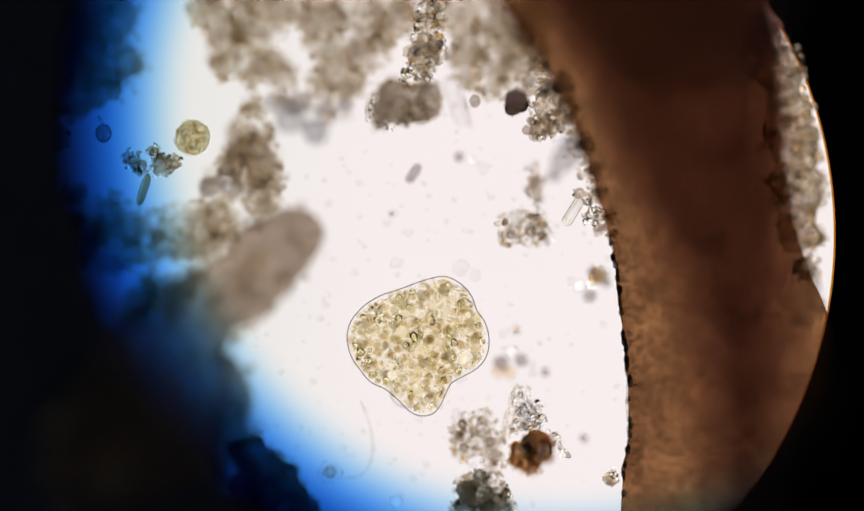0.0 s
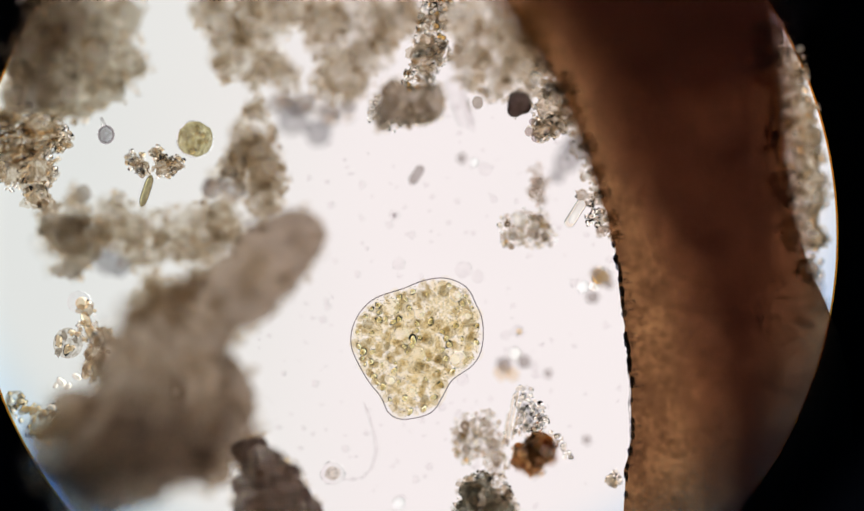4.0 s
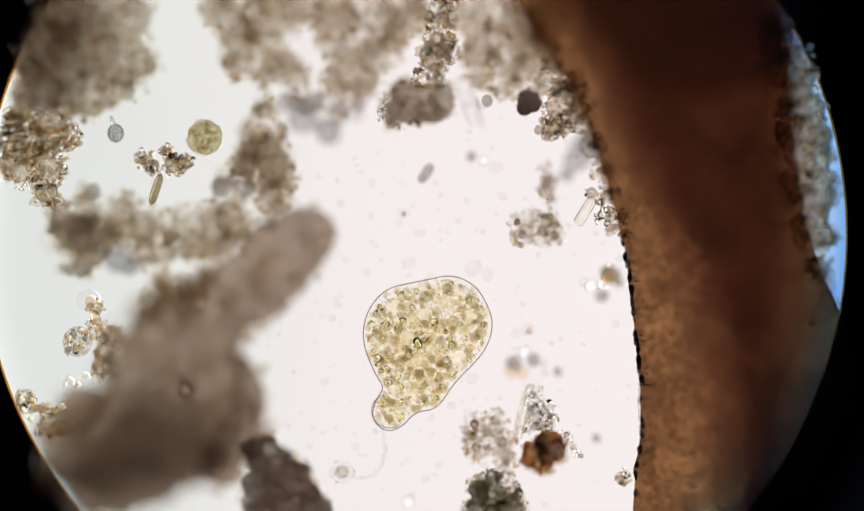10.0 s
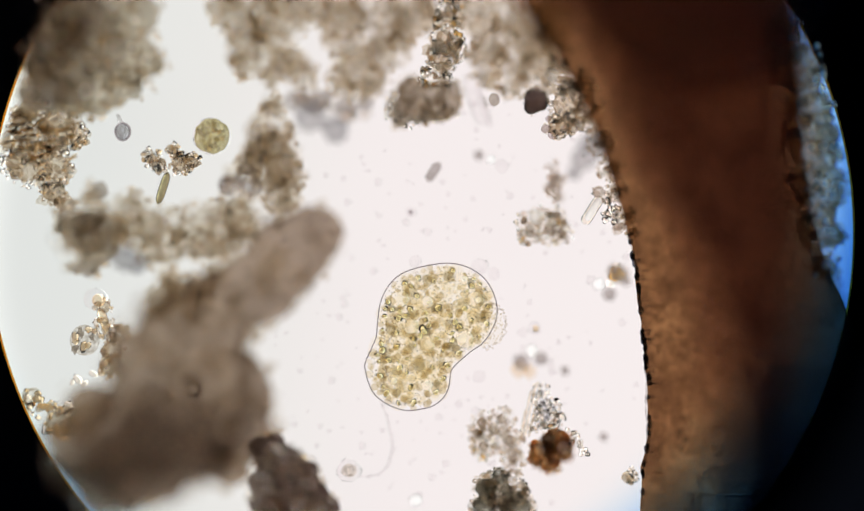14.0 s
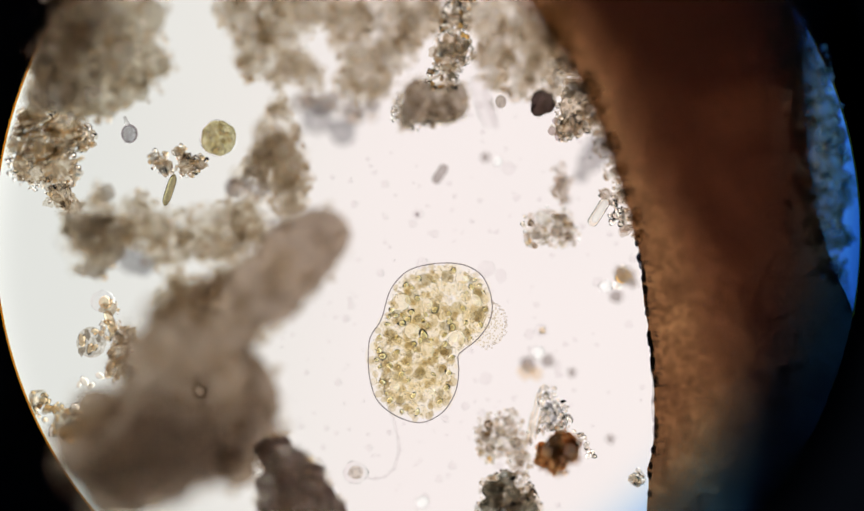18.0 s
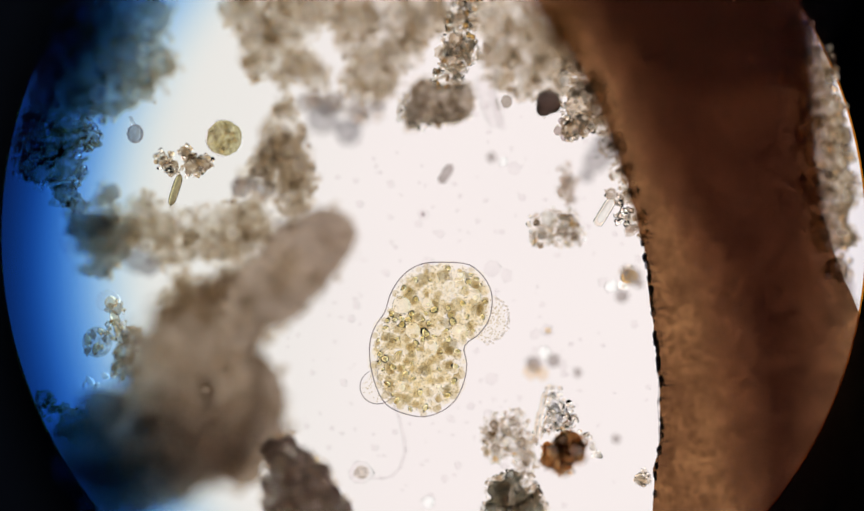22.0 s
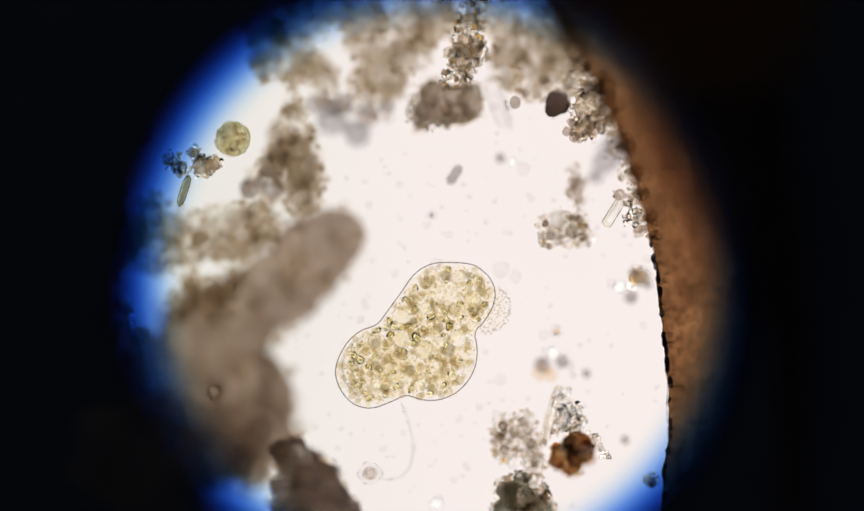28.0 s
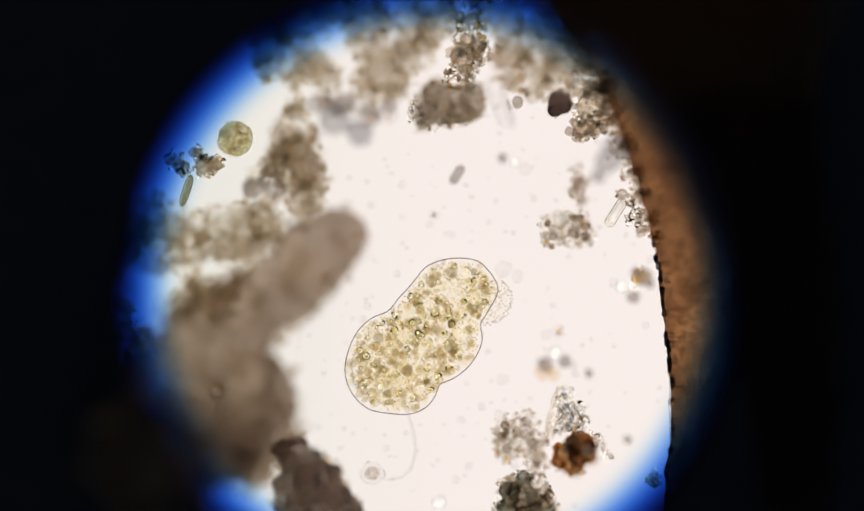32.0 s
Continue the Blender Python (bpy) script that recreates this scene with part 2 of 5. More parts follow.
def ico(n):
    if n not in ICO:
        bm = bmesh.new()
        bmesh.ops.create_icosphere(bm, subdivisions=n, radius=1.0)
        ICO[n] = (np.array([v.co[:] for v in bm.verts]), [tuple(v.index for v in f.verts) for f in bm.faces])
        bm.free()
    return ICO[n]


def ball(n, radii, at=(0, 0, 0), seed=0, rough=0.0, freq=2.2, turn=0.0):
    """Icosphere with radii in microns, roughened by two scales of noise, turned about z (degrees)."""
    v, f = ico(n)
    v = v.copy()
    if rough:
        off = Vector((seed * 3.1, seed * 1.7, seed * 0.9))
        d = np.array([noise.noise(Vector(p) * freq + off) + 0.5 * noise.noise(Vector(p) * freq * 2.7 - off)
                      + 0.3 * noise.noise(Vector(p) * freq * 6 + off * 2) for p in v])
        v = v * (1 + rough * d)[:, None]
    v = v * np.array(radii) / 1000
    c, s = math.cos(radians(turn)), math.sin(radians(turn))
    v = np.stack([v[:, 0] * c - v[:, 1] * s, v[:, 0] * s + v[:, 1] * c, v[:, 2]], 1)
    return v + np.array(at), f


SHAPES = {}


def shard(n, size, at, kind=0):
    """An irregular crumb cut from one of a dozen shapes, turned at random; size in microns."""
    if not SHAPES:
        for q in (1, 2):
            SHAPES[q] = [ball(q, (1000, 1000, 1000), (0, 0, 0), k * 1.7, 0.75, 1.3)[0] * np.array((1.0, 0.75 + 0.04 * k % 0.3, 0.55 + 0.03 * k)) for k in range(12)]
    v = SHAPES[n][kind % 12]
    turn = np.array(Euler((SHARD.uniform(0, 6.28), SHARD.uniform(0, 6.28), SHARD.uniform(0, 6.28))).to_matrix())
    return v @ turn.T * (size / 1000) + np.array(at), ico(n)[1]


SHARD = random.Random(21)


def glint_cap(size, at, n=9):
    """A low white cap that imitates a grain's glint, nearly level; size in microns."""
    a = np.linspace(0, 2 * math.pi, n, endpoint=False)
    ring = np.stack([np.cos(a), np.sin(a), np.zeros(n)], 1)
    v = np.concatenate([ring, [[0, 0, 0.4]]]) * size / 1000
    turn = np.array(Euler((SHARD.uniform(-0.12, 0.12), SHARD.uniform(-0.12, 0.12), SHARD.uniform(0, 6.28))).to_matrix())
    f = [(i, (i + 1) % n, n) for i in range(n)]
    return v @ turn.T + np.array(at), f


def mesh_of(name, pieces, smooth=True):
    verts, faces, n = [], [], 0
    for v, f in pieces:
        verts.append(np.asarray(v))
        faces += [tuple(i + n for i in q) for q in f]
        n += len(v)
    me = bpy.data.meshes.new(name)
    me.from_pydata(np.concatenate(verts).tolist(), [], faces)
    me.shade_smooth() if smooth else me.shade_flat()
    return me


def part(name, pieces, material, parent=None, label="", smooth=True):
    me = mesh_of(name, pieces, smooth)
    me.materials.append(material)
    ob = new(name, me)
    ob.parent = parent
    if label:
        tagged(ob, label)
    return ob


def fuse(pieces, voxel, amp=0.0, size=20.0, seed=0.0):
    """Melts overlapping pieces into one skin and roughens it (amp and grain size in microns)."""
    ob = new("work", mesh_of("work", pieces))
    mod = ob.modifiers.new("melt", "REMESH")
    mod.mode, mod.voxel_size = "VOXEL", voxel / 1000
    deps = bpy.context.evaluated_depsgraph_get()
    me = ob.evaluated_get(deps).to_mesh()
    v = np.empty(len(me.vertices) * 3)
    me.vertices.foreach_get("co", v)
    nor = np.empty(len(me.vertices) * 3)
    me.vertices.foreach_get("normal", nor)
    faces = [tuple(p.vertices) for p in me.polygons]
    v, nor = v.reshape(-1, 3), nor.reshape(-1, 3)
    if amp:
        k = 1000 / size
        off = Vector((seed, seed * 0.6, seed * 1.4))
        d = [noise.noise(Vector(p) * k + off) + 0.6 * noise.noise(Vector(p) * k * 2.6 - off) for p in v]
        v = v + nor * (np.array(d) * amp / 1000)[:, None]
        v[:, 2] = np.maximum(v[:, 2], 0.0005)
    data = ob.data
    bpy.data.objects.remove(ob)
    bpy.data.meshes.remove(data)
    return v, faces


def empty(name, at, label, category, group=""):
    ob = new(name)
    ob.location = at
    ob.empty_display_size = 0.02
    return tagged(ob, label, category, group)


def ring_pieces(inner, outer, z0, z1, n=160, center=(0, 0), bevel=0.0):
    a = np.linspace(0, 2 * math.pi, n, endpoint=False)
    c, s = np.cos(a), np.sin(a)
    loops = []
    for r, z in ((inner + bevel, z0), (outer, z0), (outer, z1), (inner, z1)):
        loops.append(np.stack([center[0] + r * c, center[1] + r * s, np.full(n, z)], 1))
    faces = []
    for k in range(4):
        for i in range(n):
            j = (i + 1) % n
            a0, b0 = k * n, ((k + 1) % 4) * n
            faces.append((a0 + i, b0 + i, b0 + j, a0 + j))
    return np.concatenate(loops), faces


def flat_ring(inner, outer, z, n=160):
    a = np.linspace(0, 2 * math.pi, n, endpoint=False)
    c, s = np.cos(a), np.sin(a)
    v = [np.stack([r * c, r * s, np.full(n, z)], 1) for r in (inner, outer)]
    return np.concatenate(v), [(i, n + i, n + (i + 1) % n, (i + 1) % n) for i in range(n)]


def tube(points, radii, n=8, flat=1.0):
    """Tube through points (metres), radii in microns, its ends closed."""
    pts = [Vector(p) for p in points]
    verts, faces = [], []
    for i, p in enumerate(pts):
        d = (pts[min(i + 1, len(pts) - 1)] - pts[max(i - 1, 0)]).normalized()
        up = Vector((0, 0, 1)) if abs(d.z) < 0.9 else Vector((1, 0, 0))
        a = d.cross(up).normalized()
        b = a.cross(d).normalized()
        for k in range(n):
            w = 2 * math.pi * k / n
            verts.append(p + (a * math.cos(w) + b * math.sin(w) * flat) * radii[i] / 1000)
    for i in range(len(pts) - 1):
        for k in range(n):
            j = (k + 1) % n
            faces.append((i * n + k, i * n + j, (i + 1) * n + j, (i + 1) * n + k))
    faces.append(tuple(range(n)))
    faces.append(tuple(range((len(pts) - 1) * n, len(pts) * n))[::-1])
    return np.array([v[:] for v in verts]), faces


# ---- the stage: lamp, slide, field stop ----
lamp = tagged(new("condenser_lamp"), "bright round opal glass lamp with a brighter ring added out of view", "lamp")
lamp.location = (0, 0, -2.0)
a_ = np.linspace(0, 2 * math.pi, 96, endpoint=False)
disc = (np.stack([2.8 * np.cos(a_), 2.8 * np.sin(a_), np.zeros(96)], 1), [tuple(range(96))])
part("opal_disc", [disc], M_LAMP, lamp, "glowing white opal glass")
part("lamp_housing", [ring_pieces(2.802, 2.94, -0.2, 0.05)], M_BLACK, lamp, "matt black metal housing")

FIELD = spot(738, 428)
RADIUS = 0.779
slide = part("ground", [(np.array(((-2.5, -2.5, 0), (2.5, -2.5, 0), (2.5, 2.5, 0), (-2.5, 2.5, 0))), [(0, 1, 2, 3)])], M_SLIDE)
tagged(slide, "clear glass microscope slide under a film of water", "slide", kind="structure")

stop = empty("field_stop", (FIELD.x, FIELD.y, 0), "black round field stop with a painted amber colour fringe", "microscope part")
part("stop_plate", [ring_pieces(RADIUS, 1.7, 0.002, 0.055, 240, bevel=0.03)], M_BLACK, stop)
# Thin ring that paints in the colour fringe along the field's edge
part("amber_fringe", [ring_pieces(RADIUS - 0.0026, RADIUS, 0.05, 0.056, 240)], M_AMBER_FRINGE, stop, "thin ring painted as the amber colour fringe")


def vignette_ring(name, label, inner, black, deep=1.0):
    """A black ring with the blue vignette painted on a band inside it; radii in metres."""
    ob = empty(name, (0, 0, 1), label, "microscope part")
    part("vignette_rim", [ring_pieces(black, black + 0.5, 0.0, 0.02)], M_VIGNETTE, ob)
    part("vignette_band", [flat_ring(inner, black + 0.004, 0.008)], vignette_tint("vignette_blue", inner, black, deep), ob, "band with the blue vignette painted into its colour")
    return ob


# Two rings added to darken the view's border as a vignette
wide_vignette = vignette_ring("wide_vignette_ring", "black ring with blue graded edge added as the wide vignette", 0.640, 0.860)
narrow_vignette = vignette_ring("narrow_vignette_ring", "black ring with blue graded edge added as the narrow vignette", 0.432, 0.530, 1.15)

# ---- debris ----
RNG = random.Random(4)


def around(lobes, n, size, lo=0.82, hi=1.06, fine=1, spread=0.5, glints=False):
    """n irregular crumbs scattered between two shells of the lobes."""
    out = []
    weight = [r * r for _, _, r, _ in lobes]
    for i in range(n):
        u, v, r, h = RNG.choices(lobes, weight)[0]
        w = RNG.uniform(0, 2 * math.pi)
        up = RNG.uniform(-0.3, 1.0)
        side = math.sqrt(1 - up * up)
        k = math.sqrt(RNG.uniform(lo * lo, hi * hi))
        s = size * RNG.uniform(1 - spread, 1 + spread)
        at = spot(u + r * k * side * math.cos(w), v + r * k * side * math.sin(w), max(h + h * 0.9 * k * up, s * 0.8))
        out.append(glint_cap(s, at) if glints else shard(2 if s > 3.5 else fine, s, at, i))
    return out


def lump(u, v, r, h, rough, foot=True):
    """A lump widest at height h; with a foot it narrows down to the slide."""
    p, f = ball(3, (1000, 1000, 1000), (0, 0, 0), RNG.uniform(0, 50), rough, 2.0)
    low = p[:, 2] < 0
    flat = np.hypot(p[:, 0], p[:, 1]) + 1e-9
    grow = np.where(low & (flat > 0.05), np.minimum((1 - 0.93 * np.abs(p[:, 2]) / np.abs(p[:, 2]).max()) / flat, 1.0), 1.0) if h >= 100 else np.ones(len(p))
    p[:, :2] *= grow[:, None]
    p = p * np.array((r, r * RNG.uniform(0.88, 1.08), h if foot else min(h * 0.42, r * 1.1))) / 1000
    return p + np.array(spot(u, v, h * 0.99)), f


def clump(name, label, category, lobes, material, grains=(), rough=0.24, voxel=5.0, amp=5.0, size=24.0, group="", flakes=(), core=0.92, foot=0.35, lift=1.0):
    """A heap of debris that stands on the slide; lobes: u, v, radius, height of the widest part."""
    u0 = sum(l[0] for l in lobes) / len(lobes)
    v0 = sum(l[1] for l in lobes) / len(lobes)
    lobes = [(u, v, r, h * lift) for u, v, r, h in lobes]
    lobes = [(784 + (u - 784) * (1 - h / 5000), 464 + (v - 464) * (1 - h / 5000), r * (1 - h / 5000), h) for u, v, r, h in lobes]
    ob = empty(name, spot(u0, v0), label, category, group)
    back = np.array(ob.location)
    v, f = fuse([lump(u, v, r * (core if i else foot * core), h, rough) if i == 0 or h < 110 else lump(u, v, r * core, h, rough, False) for i, (u, v, r, h) in enumerate(lobes)], voxel, amp, size, RNG.uniform(0, 30))
    part("mass", [(v - back, f)], material, ob)
    for kind, n, s, m in grains:
        many = around(lobes, n, s)
        if kind == "rim":
            many = around(lobes, n, s, 0.9, 1.12)
        # Glints are white caps strewn in as painted highlights
        if kind == "glint":
            many = around(lobes, n, s, 0.5, 1.15, glints=True)
            tagged(part("glint", [(v - back, f) for v, f in many], m, ob, smooth=False), kind="stuff")
        elif kind == "grain":
            for v, f in many:
                part("grain", [(v - back, f)], m, ob)
        else:
            tagged(part("crumb", [(v - back, f) for v, f in many], m, ob), kind="stuff")
    for kind, n, s, m in flakes:
        many = around(lobes, n, s, 0.15, 1.12, 2, 0.6)
        if kind == "flake":
            for v, f in many:
                part("flake", [(v - back, f)], m, ob)
        else:
            tagged(part("litter", [(v - back, f) for v, f in many], m, ob), kind="stuff")
    return ob


G = "debris clumps on the slide"
clump("peat_clump", "blurred brown lump of peaty debris by the field edge", "debris",
      [(120, 95, 84, 200), (155, 55, 88, 220), (140, 25, 68, 210), (66, 108, 44, 190), (100, 105, 76, 210), (218, 112, 58, 200), (125, 150, 66, 190), (56, 165, 44, 170), (228, 30, 46, 210), (185, 178, 30, 150),
       (250, 118, 28, 160), (110, 190, 34, 150), (62, 188, 32, 150), (150, 188, 34, 150), (208, 160, 32, 150), (112, 48, 58, 210), (74, 50, 56, 200), (52, 120, 44, 190), (36, 172, 38, 170), (104, 14, 56, 200), (24, 205, 26, 140)],
      M_PEATDARK, [("glint", 40, 5, M_SHINE), ("fine", 160, 6, M_CRUMB), ("rim", 260, 4.5, M_CRUMB), ("rim", 160, 4.5, M_DARKCRUMB)], core=0.78, amp=4.5, size=13.0, flakes=[("fine", 161, 7, M_FLAKE), ("fine", 260, 7, M_SPONGE), ("flake", 24, 10, M_FLAKE)], lift=0.8, group=G)
peat = bpy.data.objects["peat_clump"]
v_, f_ = fuse([lump(784 + (u - 784) * 0.97, 464 + (v - 464) * 0.97, r, 130, 0.3, False) for u, v, r in ((88, 62, 62), (66, 118, 50), (124, 34, 60), (96, 156, 44), (156, 96, 44), (48, 170, 36))], 7.0, 6.0, 20.0, 5.0)
part("core", [(v_ - np.array(peat.location), f_)], M_DARKCORE, peat, "denser olive-brown core")
v_, f_ = fuse([lump(784 + (u - 784) * 0.97, 464 + (v - 464) * 0.97, r, 130, 0.3, False) for u, v, r in ((76, 64, 48), (56, 116, 40), (106, 30, 48), (60, 160, 36))], 7.0, 6.0, 20.0, 9.0)
part("core", [(v_ - np.array(peat.location), f_)], M_DARKCORE, peat, "denser olive-brown core")
clump("grain_heap", "sharp heap of brown and clear mineral grains", "debris",
      [(30, 250, 45, 50), (80, 240, 40, 50), (112, 250, 22, 50), (20, 298, 42, 50), (72, 308, 34, 50), (72, 352, 25, 50), (92, 372, 16, 50), (15, 215, 22, 50)],
      M_PEATSHARP, [("glint", 50, 3, M_SHINE), ("grain", 80, 4.6, M_BEAD), ("fine", 160, 4, M_CRUMB), ("rim", 200, 3.3, M_BEAD), ("grain", 40, 4.6, M_BROWNGRAIN)], core=0.8, amp=4.0, size=13.0, voxel=4.0, rough=0.15, flakes=[("fine", 30, 8, M_FLAKE), ("fine", 30, 8, M_DARKFLAKE), ("flake", 15, 9, M_FLAKE)], group=G)
heap = bpy.data.objects["grain_heap"]
for i in range(130):
    u, v = RNG.uniform(0, 124), RNG.uniform(212, 300)
    w, ln = radians(RNG.gauss(17, 12)), RNG.uniform(8, 20)
    d = Vector((math.cos(w) * ln / 1000, math.sin(w) * ln / 1000, RNG.uniform(-0.004, 0.004)))
    at = spot(u, v, RNG.uniform(84, 100)) - heap.location
    part("strand", [tube([at - d, at, at + d], [0.7, RNG.uniform(1.3, 2.4), 0.6], 6)], RNG.choice((M_BROWNGRAIN, M_BEAD, M_AMBER)), heap)
clump("lobed_clump", "brown-grey lobed lump of debris", "debris",
      [(130, 412, 46, 50), (152, 352, 20, 50), (95, 402, 24, 50), (160, 455, 32, 50), (135, 484, 26, 50), (108, 490, 14, 50), (115, 440, 30, 90), (150, 400, 26, 90), (170, 420, 24, 90)],
      M_CLOT, [("fine", 110, 5, M_CRUMB), ("rim", 120, 4.5, M_CRUMB)], core=0.84, amp=4.0, size=14.0, voxel=4.5, lift=2.4, foot=0.6, flakes=[("fine", 110, 7, M_SPONGE), ("fine", 30, 8, M_FLAKE), ("flake", 10, 9, M_FLAKE)], group=G)
clump("arched_clump", "soft brown arch of debris", "debris",
      [(298, 428, 44, 180), (212, 378, 30, 170), (238, 412, 44, 175), (350, 418, 52, 180), (398, 390, 40, 170), (285, 462, 26, 170), (352, 455, 30, 180), (386, 440, 36, 180), (345, 522, 30, 190), (425, 425, 28, 180), (200, 420, 28, 160), (285, 525, 28, 185), (268, 550, 34, 190), (320, 540, 40, 190), (250, 465, 26, 175)],
      M_PEATBROWN, [("glint", 40, 5.5, M_SHINE), ("fine", 120, 5, M_CRUMB), ("rim", 160, 4.5, M_CRUMB), ("rim", 120, 4.5, M_DARKCRUMB)], core=0.74, amp=4.5, size=13.0, flakes=[("fine", 124, 7, M_FLAKE), ("fine", 198, 7, M_SPONGE), ("flake", 18, 10, M_FLAKE)], lift=0.8, group=G)
clump("column_clump", "soft grey-brown column of debris", "debris",
      [(462, 250, 42, 165), (470, 196, 22, 150), (460, 275, 44, 165), (482, 292, 38, 165), (430, 300, 26, 120), (500, 325, 28, 160), (470, 335, 34, 165), (485, 368, 30, 170)],
      M_PEATBROWN, [("glint", 24, 5, M_SHINE), ("fine", 90, 5, M_CRUMB), ("rim", 130, 4.5, M_CRUMB), ("rim", 90, 4.5, M_DARKCRUMB)], core=0.74, amp=4.5, size=13.0, flakes=[("fine", 80, 7, M_FLAKE), ("fine", 136, 7, M_SPONGE), ("flake", 12, 9, M_FLAKE)], lift=0.8, group=G)
clump("dark_clump", "large dark brown lump of debris standing high above the slide", "debris",
      [(300, 720, 110, 290), (534, 432, 62, 180), (498, 462, 80, 195), (446, 520, 76, 215), (382, 585, 62, 240), (325, 600, 92, 260), (262, 645, 88, 260), (345, 692, 94, 290),
       (235, 755, 100, 330), (320, 775, 105, 330), (170, 805, 80, 320), (272, 830, 80, 320), (410, 700, 56, 220), (410, 780, 62, 240), (135, 740, 46, 220), (566, 428, 26, 160), (425, 735, 50, 200), (100, 800, 56, 260), (150, 862, 60, 280),
       (108, 832, 44, 240), (165, 895, 50, 280), (200, 885, 56, 290), (270, 590, 50, 230), (375, 540, 52, 220), (395, 850, 40, 200)],
      M_DARKPEAT, [("rim", 260, 9, M_CRUMB), ("rim", 240, 7, M_DARKCRUMB)], voxel=9.0, amp=9.0, size=38.0, core=0.94, foot=0.4, lift=1.12, flakes=[("fine", 120, 11, M_SPONGE), ("flake", 24, 16, M_FLAKE)], group=G)
bulk = bpy.data.objects["dark_clump"]
CORES = (((240, 795, 88, 280), (335, 800, 80, 280), (165, 825, 68, 270), (260, 850, 64, 280), (120, 845, 48, 250), (190, 880, 56, 250), (400, 760, 44, 250)),
         ((235, 810, 74, 280), (320, 815, 66, 280), (165, 840, 54, 280), (250, 860, 54, 280), (190, 885, 44, 260)),
         ((230, 820, 60, 280), (310, 825, 54, 280), (180, 850, 46, 280)))
for i, lobes in enumerate(CORES):
    v_, f_ = fuse([lump(784 + (u - 784) * 0.94, 464 + (v - 464) * 0.94, r, h, 0.3, False) for u, v, r, h in lobes], 9.0, 12.0, 40.0, 3.0 + i)
    part("core", [(v_ - np.array(bulk.location), f_)], M_DARKCORE, bulk, "denser dark core")
clump("bark_crumb", "dark brown crumb of bark with a beaded edge", "debris",
      [(480, 868, 46, 98), (460, 828, 34, 98), (490, 842, 36, 98), (516, 885, 44, 98), (490, 916, 52, 98), (546, 915, 30, 98), (445, 815, 26, 98), (530, 858, 24, 98), (462, 892, 30, 98), (560, 935, 24, 98), (472, 806, 20, 98), (535, 905, 40, 98), (568, 925, 26, 98), (446, 880, 26, 98), (452, 915, 30, 98)],
      M_BARKCRUMB, [("grain", 40, 6, M_BROWNGRAIN), ("rim", 200, 3.6, M_CRUMB), ("rim", 200, 3.6, M_BEAD)], core=0.88, lift=1.25, amp=2.6, size=14.0, voxel=5.0, rough=0.12, flakes=[("fine", 60, 6, M_FLAKE), ("fine", 180, 6, M_SPONGE), ("flake", 20, 7, M_FLAKE)], group=G)
clump("peat_mass", "wide soft mass of brown peaty debris", "debris",
      [(420, 30, 50, 120), (392, 12, 40, 115), (442, 92, 54, 120), (482, 28, 54, 120), (500, 118, 34, 110), (420, 118, 26, 100), (535, 15, 40, 115), (525, 138, 26, 105), (470, 145, 18, 100)],
      M_PEAT, [("glint", 46, 6, M_SHINE), ("fine", 130, 5.5, M_CRUMB), ("rim", 170, 5, M_CRUMB), ("rim", 130, 5, M_DARKCRUMB)], core=0.72, amp=4.5, size=13.0, flakes=[("fine", 117, 6.5, M_FLAKE), ("fine", 198, 6.5, M_SPONGE), ("flake", 14, 9, M_FLAKE)], lift=1.25, group=G)
clump("peat_mass", "soft mottled mass of brown peaty debris", "debris",
      [(628, 40, 74, 130), (622, 118, 50, 125), (672, 92, 40, 120), (592, 152, 26, 105), (705, 28, 50, 120), (655, 150, 26, 105), (742, 30, 36, 115), (610, 170, 18, 100), (590, 30, 40, 120), (640, 172, 16, 100), (700, 68, 26, 110)],
      M_PEAT, [("glint", 46, 6, M_SHINE), ("fine", 130, 5.5, M_CRUMB), ("rim", 170, 5, M_CRUMB), ("rim", 130, 5, M_DARKCRUMB)], core=0.72, amp=4.5, size=13.0, flakes=[("fine", 117, 6.5, M_FLAKE), ("fine", 198, 6.5, M_SPONGE), ("flake", 14, 9, M_FLAKE)], lift=1.25, group=G)
clump("peat_mass", "soft mass of brown debris beside the stem", "debris",
      [(880, 112, 54, 110), (922, 62, 52, 120), (846, 50, 34, 110), (872, 18, 40, 110), (945, 120, 44, 110), (965, 34, 44, 130), (820, 25, 28, 100), (905, 158, 26, 95), (850, 100, 30, 105), (975, 90, 36, 110), (860, 150, 20, 90)],
      M_PEAT, [("glint", 46, 5.5, M_SHINE), ("fine", 110, 5.5, M_CRUMB), ("rim", 130, 5, M_CRUMB), ("rim", 110, 5, M_DARKCRUMB)], core=0.72, amp=4.5, size=13.0, flakes=[("fine", 117, 6.5, M_FLAKE), ("fine", 198, 6.5, M_SPONGE), ("flake", 14, 9, M_FLAKE)], lift=1.25, group=G)
